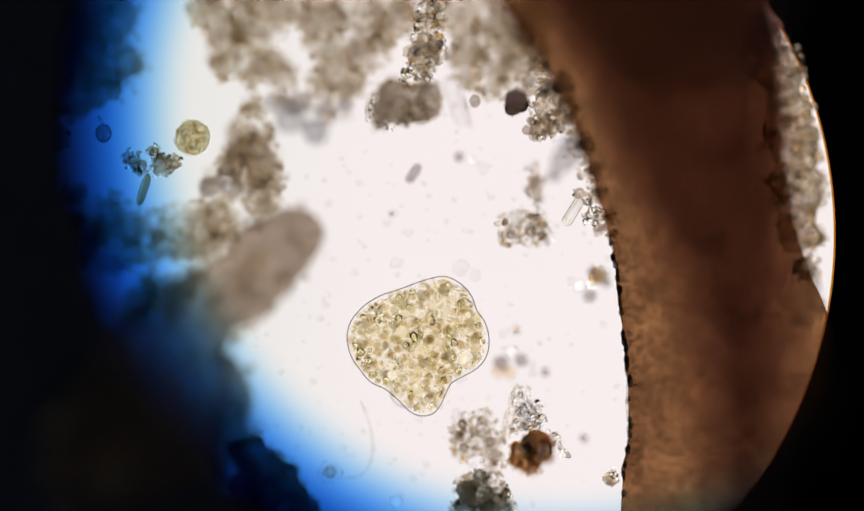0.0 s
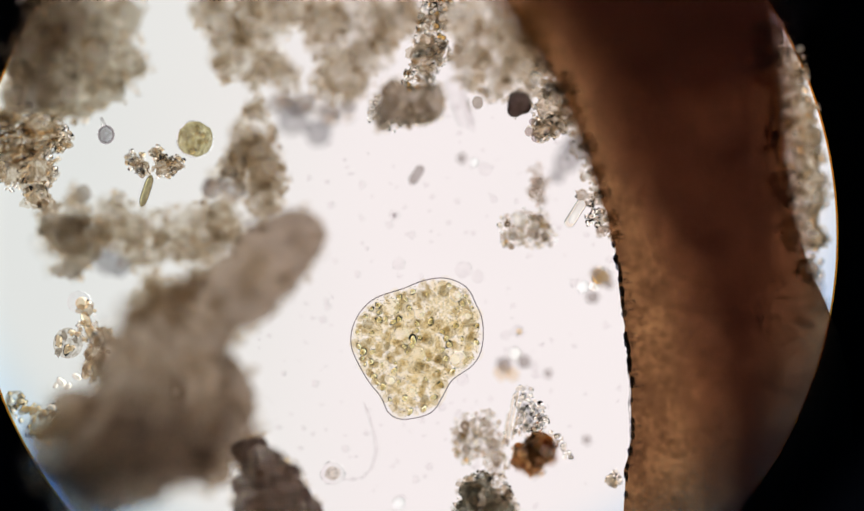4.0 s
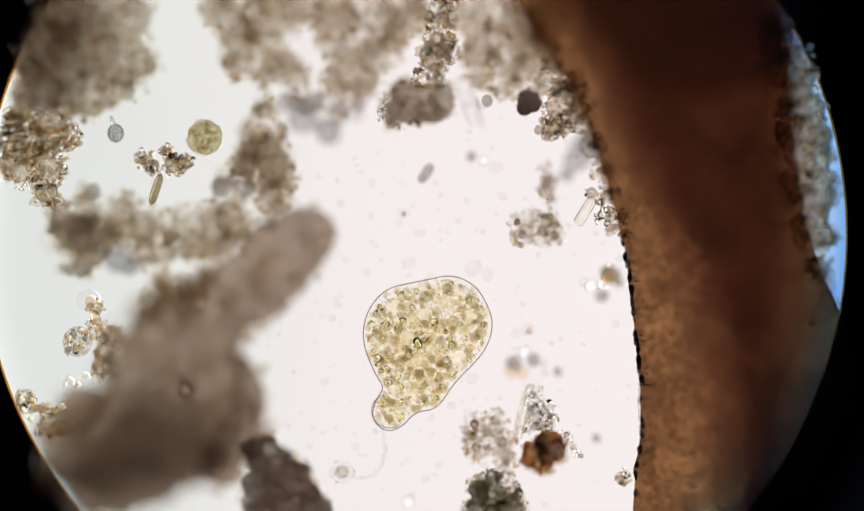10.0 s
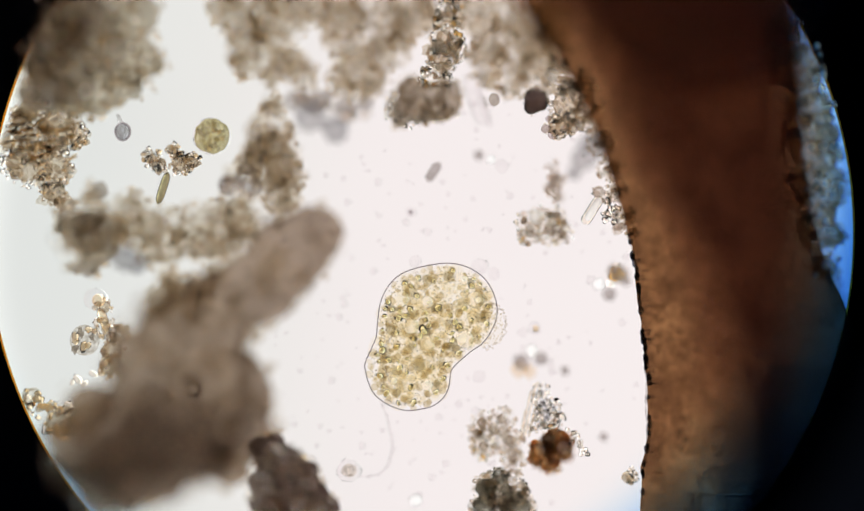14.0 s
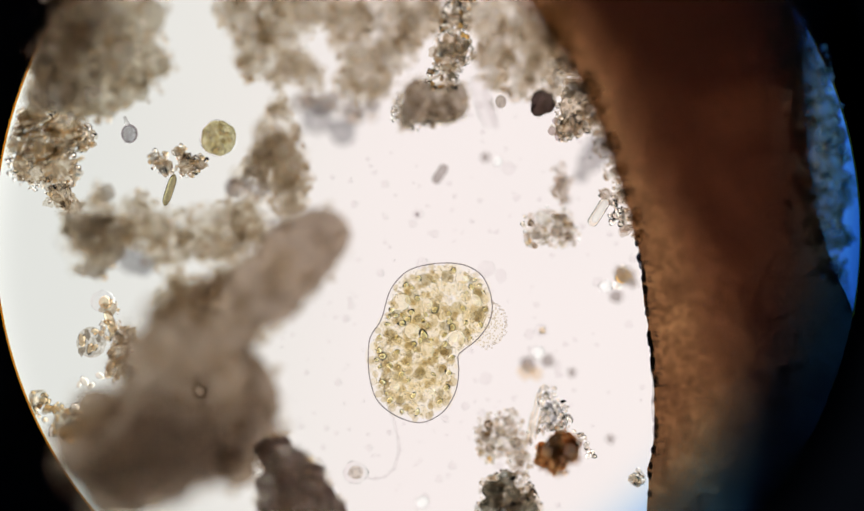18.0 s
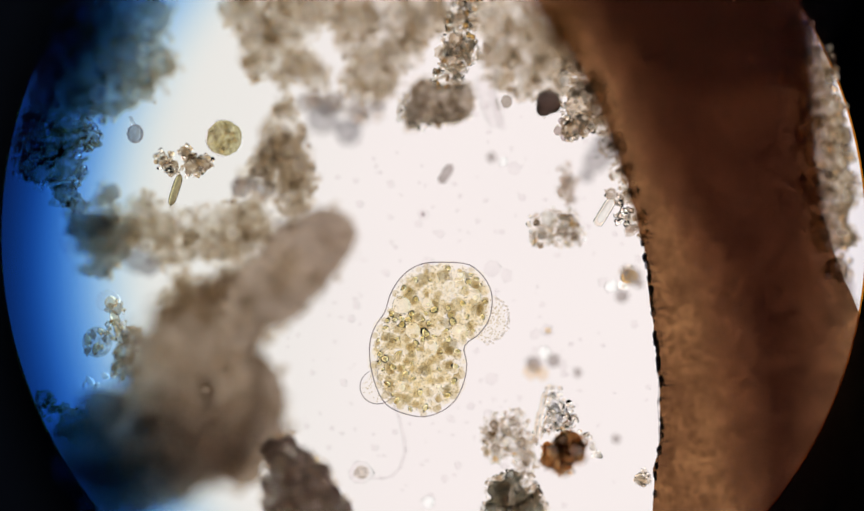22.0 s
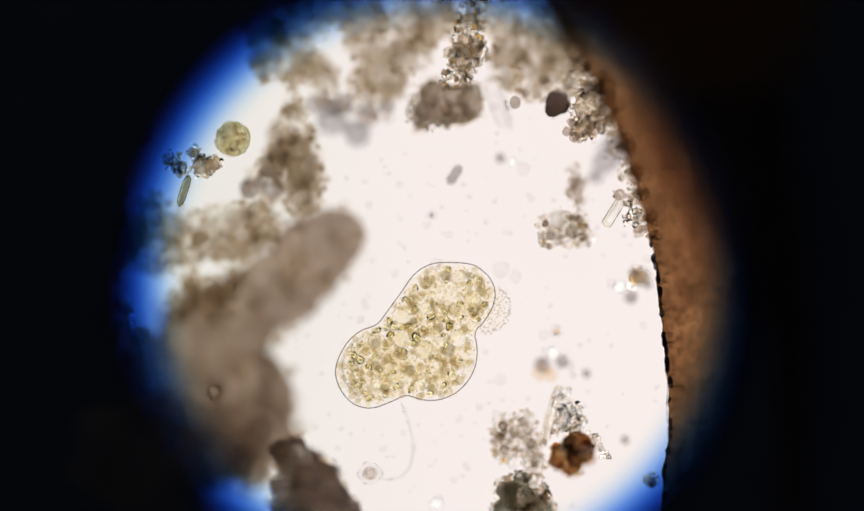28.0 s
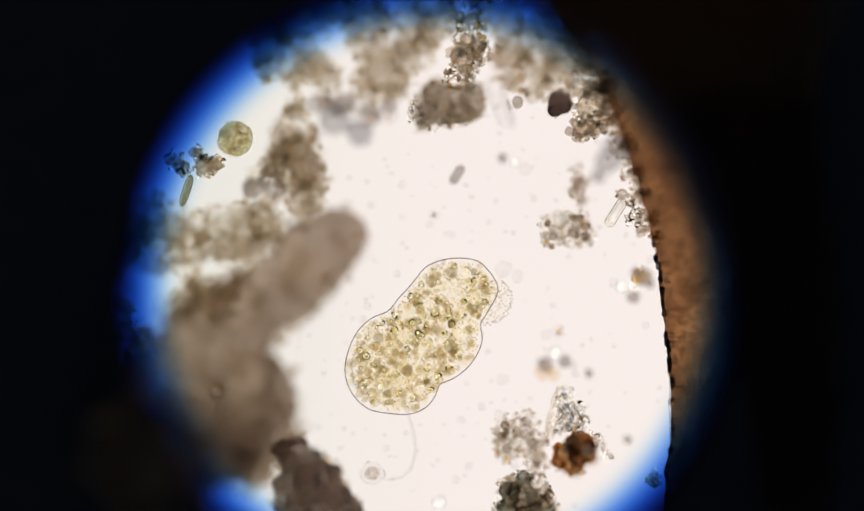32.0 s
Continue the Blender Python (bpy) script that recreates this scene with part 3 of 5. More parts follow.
clump("granular_clump", "sharp brown clump with a rim of fine clear grains", "debris",
      [(702, 196, 28, 54), (735, 180, 36, 58), (775, 182, 34, 54), (698, 220, 18, 50), (755, 206, 24, 50), (792, 200, 18, 50), (716, 166, 24, 54), (728, 206, 22, 50), (774, 206, 18, 50), (790, 170, 20, 50)],
      M_CLOT, [("rim", 120, 4, M_DARKCRUMB), ("fine", 120, 4, M_CRUMB)], core=0.95, amp=3.0, size=12.0, voxel=4.0, rough=0.15, lift=2.3, foot=0.6, flakes=[("fine", 110, 5, M_SPONGE)], group=G)
clot = bpy.data.objects["granular_clump"]
for i in range(130):
    w = RNG.uniform(0, 1)
    u, v = np.interp(w, (0, 0.25, 0.45, 1), (690, 684, 712, 800)) + RNG.gauss(0, 7), np.interp(w, (0, 0.25, 0.45, 1), (180, 216, 226, 212)) + RNG.gauss(0, 6)
    part("grain", [shard(2, RNG.uniform(2.2, 4.4), spot(u, v, RNG.uniform(40, 56)) - clot.location, i)], RNG.choice((M_BEAD, M_BEAD, M_GRAIN)), clot)
clump("granular_clump", "pale upright band of fine clear grains", "debris",
      [(764, 142, 26, 54), (774, 112, 30, 56), (781, 74, 28, 54), (788, 34, 26, 50), (798, 94, 24, 50), (798, 0, 24, 50)],
      M_PEATSHARP, [("glint", 60, 2.8, M_SHINE), ("grain", 60, 4.4, M_BEAD), ("rim", 200, 3.4, M_BEAD), ("fine", 110, 4, M_CRUMB), ("grain", 30, 4.5, M_AMBER)], core=0.5, amp=4.0, size=14.0, voxel=4.0, flakes=[("fine", 30, 7, M_DARKFLAKE), ("flake", 12, 8, M_FLAKE)], group=G)
clump("granular_clump", "sharp grainy brown clump at the stem", "debris",
      [(988, 148, 26, 50), (1002, 195, 32, 54), (985, 236, 18, 50), (1022, 170, 26, 50), (1010, 225, 22, 50), (985, 118, 18, 50)],
      M_PEATSHARP, [("glint", 40, 3, M_SHINE), ("grain", 40, 4.4, M_BEAD), ("rim", 150, 3.4, M_BEAD), ("fine", 90, 4, M_CRUMB)], core=0.76, amp=4.0, size=14.0, voxel=4.0, flakes=[("fine", 30, 7, M_DARKFLAKE), ("flake", 8, 8, M_FLAKE)], group=G)
clump("grey_wisp", "blurred grey wisp of debris", "debris",
      [(560, 228, 22, 190), (535, 214, 30, 200), (582, 240, 24, 200)], M_GREYDARK, core=1.0, rough=0.2, amp=3.0, foot=0.2, group=G)
clump("grey_wisp", "blurred blue-grey wisp between the clumps", "debris",
      [(208, 477, 20, 190), (196, 472, 24, 200), (222, 482, 20, 170)], M_GREYDARK, core=1.0, rough=0.2, amp=3.0, foot=0.2, group=G)
clump("edge_debris", "grainy brown debris between stem and field stop", "debris",
      [(1440, 280, 50, 110), (1432, 190, 44, 110), (1450, 350, 44, 110), (1455, 430, 40, 110), (1420, 240, 36, 110), (1468, 400, 26, 110), (1412, 130, 42, 110), (1470, 488, 26, 110), (1396, 70, 40, 110), (1430, 330, 34, 110), (1458, 240, 30, 110), (1438, 150, 32, 110), (1440, 410, 26, 110), (1466, 292, 32, 110), (1456, 205, 32, 110), (1478, 362, 28, 110), (1484, 432, 24, 110), (1432, 112, 34, 110), (1472, 252, 26, 110), (1480, 325, 24, 110)],
      M_PEATDARK, [("glint", 60, 4.5, M_SHINE), ("grain", 40, 6, M_BROWNGRAIN), ("fine", 150, 5, M_CRUMB), ("rim", 120, 4, M_GRAIN)], core=0.72, amp=4.5, size=13.0, foot=0.8, lift=0.8, flakes=[("fine", 136, 6.5, M_FLAKE), ("fine", 235, 6.5, M_SPONGE), ("flake", 20, 8, M_FLAKE)], group=G)
clump("fibre_lump", "blackish green fibrous lump", "debris",
      [(892, 892, 38, 80), (908, 925, 36, 90), (855, 890, 24, 80), (850, 925, 24, 90), (880, 868, 18, 60)],
      M_BLACKISH, [("glint", 34, 3, M_SHINE), ("rim", 120, 3.6, M_BEAD), ("fine", 140, 5, M_CRUMB)], amp=3.0, size=9.0, voxel=3.5, core=0.74, lift=0.8, flakes=[("fine", 110, 5, M_SPONGE), ("fine", 40, 5, M_DARKCRUMB)], group=G)
clump("rosy_clump", "pale rosy clump of clear grains", "debris",
      [(868, 790, 26, 100), (848, 772, 24, 105), (884, 766, 24, 105), (898, 805, 26, 105), (850, 815, 22, 105), (905, 838, 20, 100), (838, 790, 16, 100)],
      M_ROSE, [("glint", 40, 3.2, M_SHINE), ("grain", 10, 4.5, M_AMBER), ("fine", 70, 4.0, M_PALEFLAKE), ("rim", 110, 3.4, M_VESICLE), ("rim", 60, 3.6, M_CRUMB)], core=0.3, amp=5.0, size=9.0, voxel=3.5, lift=0.75, flakes=[("fine", 70, 3.6, M_SPONGE)], group=G)
clump("mineral_sprig", "sharp tuft of clear mineral grains", "debris",
      [(956, 712, 15, 50), (958, 735, 18, 52), (965, 760, 22, 54), (985, 762, 14, 50), (950, 775, 14, 50), (978, 742, 12, 50)],
      M_CLEAR, [("glint", 30, 2.6, M_SHINE), ("grain", 60, 4.2, M_BEAD), ("rim", 90, 3.4, M_GRAIN)], core=0.3, voxel=3.0, amp=2.0, group=G)
clump("rust_lump", "translucent rust-red lump with clear grains", "debris",
      [(974, 818, 26, 70), (955, 832, 22, 74), (992, 806, 20, 74), (948, 818, 14, 70), (972, 842, 20, 74), (998, 826, 14, 70), (982, 795, 14, 70)], M_RUST, lift=1.35, rough=0.3, amp=5.0, size=10.0, voxel=3.0,
      grains=[("glint", 22, 2.6, M_SHINE), ("rim", 60, 3.2, M_BEAD), ("rim", 90, 3.6, M_RUSTCRUMB), ("fine", 18, 5, M_RUSTCRUMB)], flakes=[("fine", 20, 7, M_FLAKE)], core=0.82, foot=1.0, group=G)
lump_ = bpy.data.objects["rust_lump"]
cv, cf = fuse([ball(3, (22, 21, 14), spot(983, 811, 100), 7, 0.3), ball(3, (15, 14, 12), spot(975, 826, 100), 9, 0.3), ball(3, (12, 10, 9), spot(996, 800, 94), 4, 0.3)], 3.0, 3.0, 12.0, 2.0)
part("core", [(cv - np.array(lump_.location), cf)], M_RUSTCORE, lump_, "dark red core")
cv, cf = fuse([ball(3, (15, 13, 12), spot(961, 802, 100), 3, 0.3), ball(3, (10, 12, 9), spot(970, 790, 100), 6, 0.3)], 3.0, 3.0, 12.0, 4.0)
part("slate_patch", [(cv - np.array(lump_.location), cf)], M_SLATECORE, lump_, "dark slate patch")

clump("grain_heap", "ragged edge of clear and brown grains", "debris",
      [(165, 600, 20, 50), (180, 640, 20, 50), (172, 668, 20, 50), (162, 560, 14, 50), (190, 610, 18, 60)], M_PEATSHARP,
      [("glint", 20, 3.5, M_SHINE), ("grain", 34, 5.5, M_GRAIN), ("fine", 80, 4, M_CRUMB), ("grain", 16, 5, M_BROWNGRAIN)], voxel=4, core=0.8, group=G)
clump("pale_fuzz", "pale soft fuzz of debris between darker lumps", "debris",
      [(525, 178, 22, 150), (560, 186, 22, 150), (500, 188, 20, 150), (540, 196, 20, 150)], M_GREYPEAT, core=0.8, flakes=[("flake", 14, 9, M_GREYFLAKE), ("fine", 12, 8, M_PALEFLAKE)], foot=0.3, group=G)
clump("pale_fuzz", "pale soft fuzz of debris under the wide mass", "debris",
      [(612, 206, 22, 150), (635, 196, 20, 150), (595, 200, 18, 150)], M_GREYPEAT, core=0.8, flakes=[("flake", 8, 9, M_GREYFLAKE), ("fine", 8, 8, M_PALEFLAKE)], foot=0.3, group=G)
clump("pale_fuzz", "pale soft fuzz of debris under a dark lump", "debris",
      [(410, 325, 24, 100), (432, 342, 22, 105), (388, 342, 20, 100), (422, 315, 18, 100)], M_GREYPEAT, core=0.8, flakes=[("flake", 10, 9, M_FLAKE), ("fine", 14, 8, M_PALEFLAKE)], foot=0.4, group=G)

# ---- single small things ----


def mote(name, label, category, u, v, radii, material, z=None, turn=0, rough=0.05, fine=3, group=""):
    """A single grain, bead or cell on the slide, or raised to z to blur it in the camera's view; radii in microns."""
    z = radii[2] if z is None else z
    v_, f_ = ball(fine, radii, (0, 0, 0), RNG.uniform(0, 40), rough, 1.6)
    if material is M_SHINE:
        v_ = v_ * np.array((1, 1, 0.35))
        f_ = [q for q in f_ if v_[list(q), 2].mean() > 0]
    ob = part(name, [(v_, f_)], material)
    ob.matrix_basis = Matrix.Translation(spot(u, v, z)) @ pose(0, 0, 0, 0, 0, turn)
    return tagged(ob, label, category, group)


def capsule(name, label, category, u, v, length, width, turn, material, z, group="", taper=0.75):
    n = 13
    c, s = math.cos(radians(turn)), math.sin(radians(turn))
    pts, rad = [], []
    for i in range(n):
        k = -1 + 2 * i / (n - 1)
        pts.append(Vector((c * k * length / 2000, s * k * length / 2000, 0)))
        rad.append(max(0.15, (1 - abs(k) ** (2 / (1.001 - taper))) ** 0.5 if taper < 1 else 1) * width / 2)
    v_, f_ = tube(pts, rad, 14)
    if material is M_SHINE:
        v_ = np.array([p[:] for p in v_]) * np.array((1, 1, 0.5))
        f_ = [q for q in f_ if v_[list(q), 2].mean() > 0]
    ob = part(name, [(v_, f_)], material)
    ob.location = spot(u, v, z)
    return tagged(ob, label, category, group)


B = "loose particles on the slide"
alga = empty("alga", spot(362, 253), "round yellow-green single-celled alga with a clear halo", "alga")
part("cell", [ball(4, (30, 30, 38), (0, 0, 0.050), 3, 0.08, 2.5)], M_GREEN, alga, "mottled green cell body")
part("wall", [ball(4, (33.5, 33.5, 42), (0, 0, 0.050), 3, 0.02)], M_CLEAR, alga, "clear cell wall")
for k in range(16):
    w, r = k * 2.4, 6.0 * math.sqrt(k)
    part("chloroplast", [shard(2, RNG.uniform(4, 7), (r * math.cos(w) / 1000, r * math.sin(w) / 1000, 0.084), k)], RNG.choice((M_PLASM, M_BROWNGRAIN, M_CRUMB)), alga)
cyst = empty("cyst", spot(202, 245), "small clear flask-shaped cyst", "cyst", B)
part("body", [ball(3, (14, 16, 18), (0, 0, 0.05), 2, 0.03)], M_GREYDARK, cyst)
part("wall", [tube([Vector((0.0135 * math.cos(k * 0.5236), 0.0155 * math.sin(k * 0.5236), 0.052)) for k in range(13)], [2.2] * 13, 8)], M_DARKGRAIN, cyst, "grey cyst wall")
part("kernel", [ball(3, (8, 10, 9), (0, 0, 0.05), 5, 0.06)], M_CLEAR, cyst, "grey kernel")
part("neck", [tube([spot(199, 231, 50) - cyst.location, spot(196, 222, 50) - cyst.location, spot(193, 214, 52) - cyst.location], [5, 3.5, 2.5], 8)], M_FIBRE, cyst)
clump("sprig", "small tuft of brown grains with a spindle-shaped diatom under it", "debris",
      [(248, 290, 16, 50), (262, 302, 16, 50), (300, 300, 20, 50), (322, 298, 16, 50), (286, 275, 12, 50)], M_PEATSHARP,
      [("grain", 24, 4.6, M_BROWNGRAIN), ("grain", 30, 4.2, M_BEAD), ("rim", 60, 3.4, M_BEAD), ("fine", 60, 4, M_CRUMB)], voxel=3.5, amp=4, size=12, core=0.7)
capsule("diatom", "slender olive spindle-shaped diatom", "diatom", 274, 346, 60, 15, 72, M_DIATOM, 48, B, 0.5)
capsule("diatom", "slender brown diatom by the clump", "diatom", 168, 584, 46, 17, 110, M_BROWNGRAIN, 50, B, 0.4)
capsule("diatom", "bright clear rod beside the stem", "diatom", 1046, 386, 58, 19, 58, M_GRAIN, 42, B, 0.8)
# White strip added on the clear rod to paint its bright face
capsule("diatom", "white strip added as the clear rod's highlight", "diatom", 1047, 384, 48, 13, 58, M_SHINE, 62, B, 0.8)
capsule("rod", "grey-brown short rod raised off the slide to blur it", "particle", 760, 319, 40, 17, 57, M_ROD, 110, B, 0.5)
capsule("blade", "pale blurred blade of plant matter", "fibre", 836, 190, 100, 30, 108, M_CLEAR, 130, B, 0.6)
capsule("blade", "pale grey blurred fibre", "fibre", 850, 205, 80, 12, 108, M_CLEAR, 120, B, 0.6)
mote("rotund_cell", "round cell with a brown beaded rim", "cell", 133, 620, (27, 28, 30), M_ROSE, 46)
for i, (w, s) in enumerate(((2.0, 8), (2.7, 9), (3.3, 6), (3.9, 7), (4.6, 8), (5.4, 5), (0.4, 5), (1.2, 6))):
    k = RNG.uniform(10, 24)
    ob = part("cell_grain", [shard(2, s * 1.2, (0, 0, 0), i)], M_CLOT if i % 3 == 0 else M_BROWNGRAIN)
    ob.location = spot(133 + k * math.cos(w), 620 - k * math.sin(w), 54)
    tagged(ob, "small brown grain on the rim of a round cell", "grain", B)
mote("pale_cell", "pale brown round cell at the clump's edge", "cell", 153, 546, (22, 20, 24), M_CLEAR, 44, group=B)
mote("pale_cell", "small tan cell inside a pale one", "cell", 158, 548, (12, 11, 12), M_BROWNGRAIN, 44, group=B)
for u, v, r in ((122, 690, 11), (134, 697, 8), (112, 695, 7), (150, 680, 9), (165, 672, 12), (178, 660, 10), (172, 640, 9), (180, 622, 8)):
    mote("clear_grain", "sharp clear grain at the clump's edge", "grain", u, v, (r, r * 0.6, r * 0.7), M_GRAIN, 52, u * 7, 0.25, 2, B)
# Beads, grey specks and tan grains are raised to fall out of focus
for u, v, r, m in ((862, 297, 12, M_SHINE), (840, 291, 9, M_ROD), (884, 306, 13, M_CLEAR), (720, 389, 11, M_CLEAR), (719, 389, 4, M_DARKGRAIN),
                   (935, 638, 17, M_SHINE), (915, 655, 14, M_ROD), (912, 668, 15, M_TAN), (930, 672, 12, M_TAN), (950, 650, 12, M_ROD),
                   (944, 600, 13, M_CLEAR), (946, 600, 6, M_BROWNGRAIN), (922, 606, 10, M_CLEAR), (843, 687, 12, M_CLEAR), (992, 670, 8, M_ROD), (1060, 787, 8, M_ROD),
                   (728, 903, 16, M_SHINE), (844, 488, 16, M_CLEAR), (728, 478, 12, M_CLEAR), (870, 500, 12, M_CLEAR)):
    mote("mote", {"bead_highlight": "bright bead cap raised off the slide to blur it", "dark_grain": "small grey speck", "faint_bubble": "faint clear bubble on the slide",
                  "pale_tan": "pale tan grain raised off the slide to blur it", "brown_grain": "pale brown grain on the slide", "grey_rod": "small grey speck"}[m.name], "particle", u, v, (r * (0.8 if m is M_SHINE else 1), r * (0.72 if m is M_SHINE else 0.92), r), m, {M_SHINE: 100, M_ROD: 150, M_TAN: 140}.get(m), u * 3, 0.05 if m in (M_SHINE, M_CLEAR) else 0.3, 3, B)
# The grey disc of radius 17 is added as the amber grain's dark halo
for u, v, r, m in ((1089, 503, 11, M_AMBER), (1086, 500, 17, M_ROD), (1060, 520, 13, M_SHINE), (1070, 536, 12, M_ROD), (1076, 492, 10, M_ROD), (1046, 512, 9, M_CLEAR), (1100, 514, 8, M_ROD), (1080, 520, 9, M_BEAD), (1092, 488, 7, M_BEAD)):
    mote("mineral_grain", "amber mineral grain beside the stem" if m is M_AMBER else "clear grey mineral grain beside the stem", "grain", u, v, (r, r * 0.9, r), m, 150 if m is M_ROD else None, 30, 0.2, 3, B)
clump("rosy_clump", "pale clump with a bright bead", "debris", [(950, 405, 26, 90), (972, 420, 28, 95), (935, 428, 20, 90), (992, 428, 20, 95), (925, 405, 16, 90), (985, 395, 18, 90)], M_ROSE,
      [("glint", 34, 3.2, M_SHINE), ("grain", 7, 4.5, M_AMBER), ("fine", 50, 4.0, M_PALEFLAKE), ("rim", 90, 3.4, M_VESICLE), ("rim", 50, 3.6, M_CRUMB)], core=0.3, amp=5.0, size=9.0, flakes=[("fine", 60, 3.6, M_SPONGE)], voxel=3.5, lift=0.8, group=G)
mote("bright_bead", "bright bead on a pale clump", "particle", 943, 398, (13, 13, 14), M_SHINE, 92, group=B)
clump("rosy_clump", "pale rosy strand of debris", "debris", [(975, 312, 15, 100), (984, 335, 15, 105), (972, 350, 12, 100), (985, 360, 12, 100)], M_ROSE, [("fine", 20, 4.5, M_PALEFLAKE)], core=0.7, flakes=[("fine", 8, 7, M_PALEFLAKE)], voxel=4, group=G)
clump("grey_wisp", "blurred grey wisp leaning on the stem", "debris", [(1040, 282, 22, 200), (1050, 270, 30, 210), (1032, 292, 24, 200), (1015, 318, 14, 190)], M_GREYDARK, core=1.0, rough=0.2, amp=3.0, foot=0.2, group=G)
clump("grain_heap", "row of small clear grains along the stem", "debris", [(1085, 395, 16, 40), (1095, 420, 14, 40), (1075, 365, 12, 40), (1060, 350, 12, 40)], M_ROSE,
      [("grain", 14, 6, M_BEAD), ("fine", 20, 5, M_PALEFLAKE)], voxel=4, core=0.8, group=G)
clump("dark_ball", "dark brown round grain with a fuzzy edge", "grain", [(946, 183, 21, 80), (938, 198, 13, 76), (956, 192, 12, 76)], M_BARKCRUMB, [("rim", 50, 3.4, M_CRUMB)], voxel=2.5, amp=2.5, size=8, rough=0.08, foot=1.0)
mote("dark_ball", "small brown round grain", "grain", 870, 186, (10, 12, 14), M_CLOT, 30, 0, 0.1, 3, B)
for u, v, r in ((962, 240, 8), (968, 222, 7), (975, 250, 9), (995, 242, 8), (930, 200, 7)):
    mote("brown_grain", "small brown grain at the clump's edge", "grain", u, v, (r, r, r), M_DARKGRAIN, 50, 0, 0.15, 2, B)
pale = empty("pale_cell", spot(608, 856), "pale tan round cell on the slide", "cell", B)
part("cell", [ball(3, (22, 21, 20), (0, 0, 0.02), 4, 0.1)], M_CLEAR, pale)
part("kernel", [ball(3, (13, 12, 11), (0, 0, 0.02), 6, 0.15)], M_ROSE, pale)
tagged(part("hair", [tube([spot(u, v, 12) for u, v in ((664, 728), (676, 758), (684, 792), (686, 820), (678, 848), (662, 864), (640, 868), (622, 866))],
                                 [1.6, 2.4, 2.8, 2.8, 2.6, 2.4, 2.0, 1.6], 8)], M_CLEAR), "thin curved clear hair lying on the slide", "hair", B)
for i, (u, v, w, ln) in enumerate(((933, 752, 78, 100), (926, 756, 79, 95), (941, 748, 77, 96), (920, 772, 80, 60))):
    capsule("needle", "clear needle crystal standing in the tuft", "crystal", u, v, ln, 5, w, M_GRAIN, 52 + i * 5, B, 0.9)
for i in range(26):
    k = RNG.uniform(0, 1)
    u, v, r = 1002 + 36 * k + RNG.uniform(-8, 8), 784 + 36 * k + RNG.uniform(-14, 14) * (1.2 - 0.5 * k), RNG.uniform(3.4, 5.6)
    mote("clear_grain", "clear round grain in a small heap", "grain", u, v, (r, r * 0.85, r * 0.8), M_BEAD, 52, u * 5, 0.12, 2, B)
clump("grey_wisp", "pale blurred wisp by the field stop", "debris", [(1484, 538, 20, 160), (1478, 520, 22, 160), (1492, 555, 20, 170), (1470, 575, 24, 190)], M_GREYPEAT, core=1.0, rough=0.2, amp=3.0, foot=0.2, group=G)
clump("edge_crumb", "brown grainy crumb at the edge of the field", "debris", [(45, 745, 18, 50), (30, 722, 14, 50), (66, 742, 10, 40), (85, 770, 30, 60)], M_PEAT, [("grain", 10, 7, M_GRAIN), ("fine", 60, 5, M_BROWNGRAIN)], voxel=4, group=G)
sediment = []
for i in range(260):
    u, v = RNG.uniform(420, 1130), RNG.uniform(180, 920)
    r = RNG.choice((2, 2.5, 3, 4, 5, 7))
    sediment.append(ball(2, (r, r, r * 0.8), spot(u, v, r * 0.8)))
tagged(part("sediment", sediment, M_CLEAR), "faint fine sediment strewn over the slide", "sediment", kind="stuff")

# ---- the stem ----
EDGE_V = (-80, 0, 100, 200, 300, 400, 500, 600, 700, 800, 850, 928, 1010)
EDGE_L = (835, 900, 978, 1034, 1074, 1106, 1127, 1137, 1148, 1149, 1138, 1136, 1130)
EDGE_R = (1412, 1418, 1424, 1428, 1434, 1448, 1482, 1525, 1548, 1552, 1555, 1558, 1558)


def stem_mesh(left, right, base, top, n=90, m=40, bump=4.0, half=False):
    verts, faces = [], []
    for i in range(n):
        v = -170 + 1230 * i / (n - 1)
        a, b = left(v), right(v)
        for j in range(m):
            w = math.pi * j / (m - 1) if half else 2 * math.pi * j / m
            x = (a + b) / 2 - (b - a) / 2 * math.cos(w)
            z = base + (top(v) - base) / 2 * (1 + math.sin(w))
            k = noise.noise(Vector((x * 0.02, v * 0.02, z * 0.02))) * bump
            q = 1 - z / 5000
            verts.append(spot(784 + (x + k - 784) * q, 464 + (v - 464) * q, max(z + k, 0.5))[:])
    for i in range(n - 1):
        for j in range(m - 1 if half else m):
            k = (j + 1) % m
            faces.append((i * m + j, i * m + k, (i + 1) * m + k, (i + 1) * m + j))
    if half:
        return np.array(verts), faces
    faces.append(tuple(range(m))[::-1])
    faces.append(tuple(range((n - 1) * m, n * m)))
    return np.array(verts), faces


stem = empty("plant_stem", spot(1280, 464), "thick dark brown plant stem with a translucent edge", "plant stem")
back_ = np.array(stem.location)
left_edge = lambda v: np.interp(v, EDGE_V, EDGE_L) + 3 * noise.noise(Vector((v * 0.05, 0, 0)))
right_edge = lambda v: np.interp(v, EDGE_V, EDGE_R)
tissue_l = lambda v: np.interp(v, (-80, 0, 100, 200, 300, 400, 500, 600, 700, 800, 928, 1010), (950, 1008, 1068, 1112, 1150, 1205, 1254, 1281, 1300, 1322, 1350, 1368))
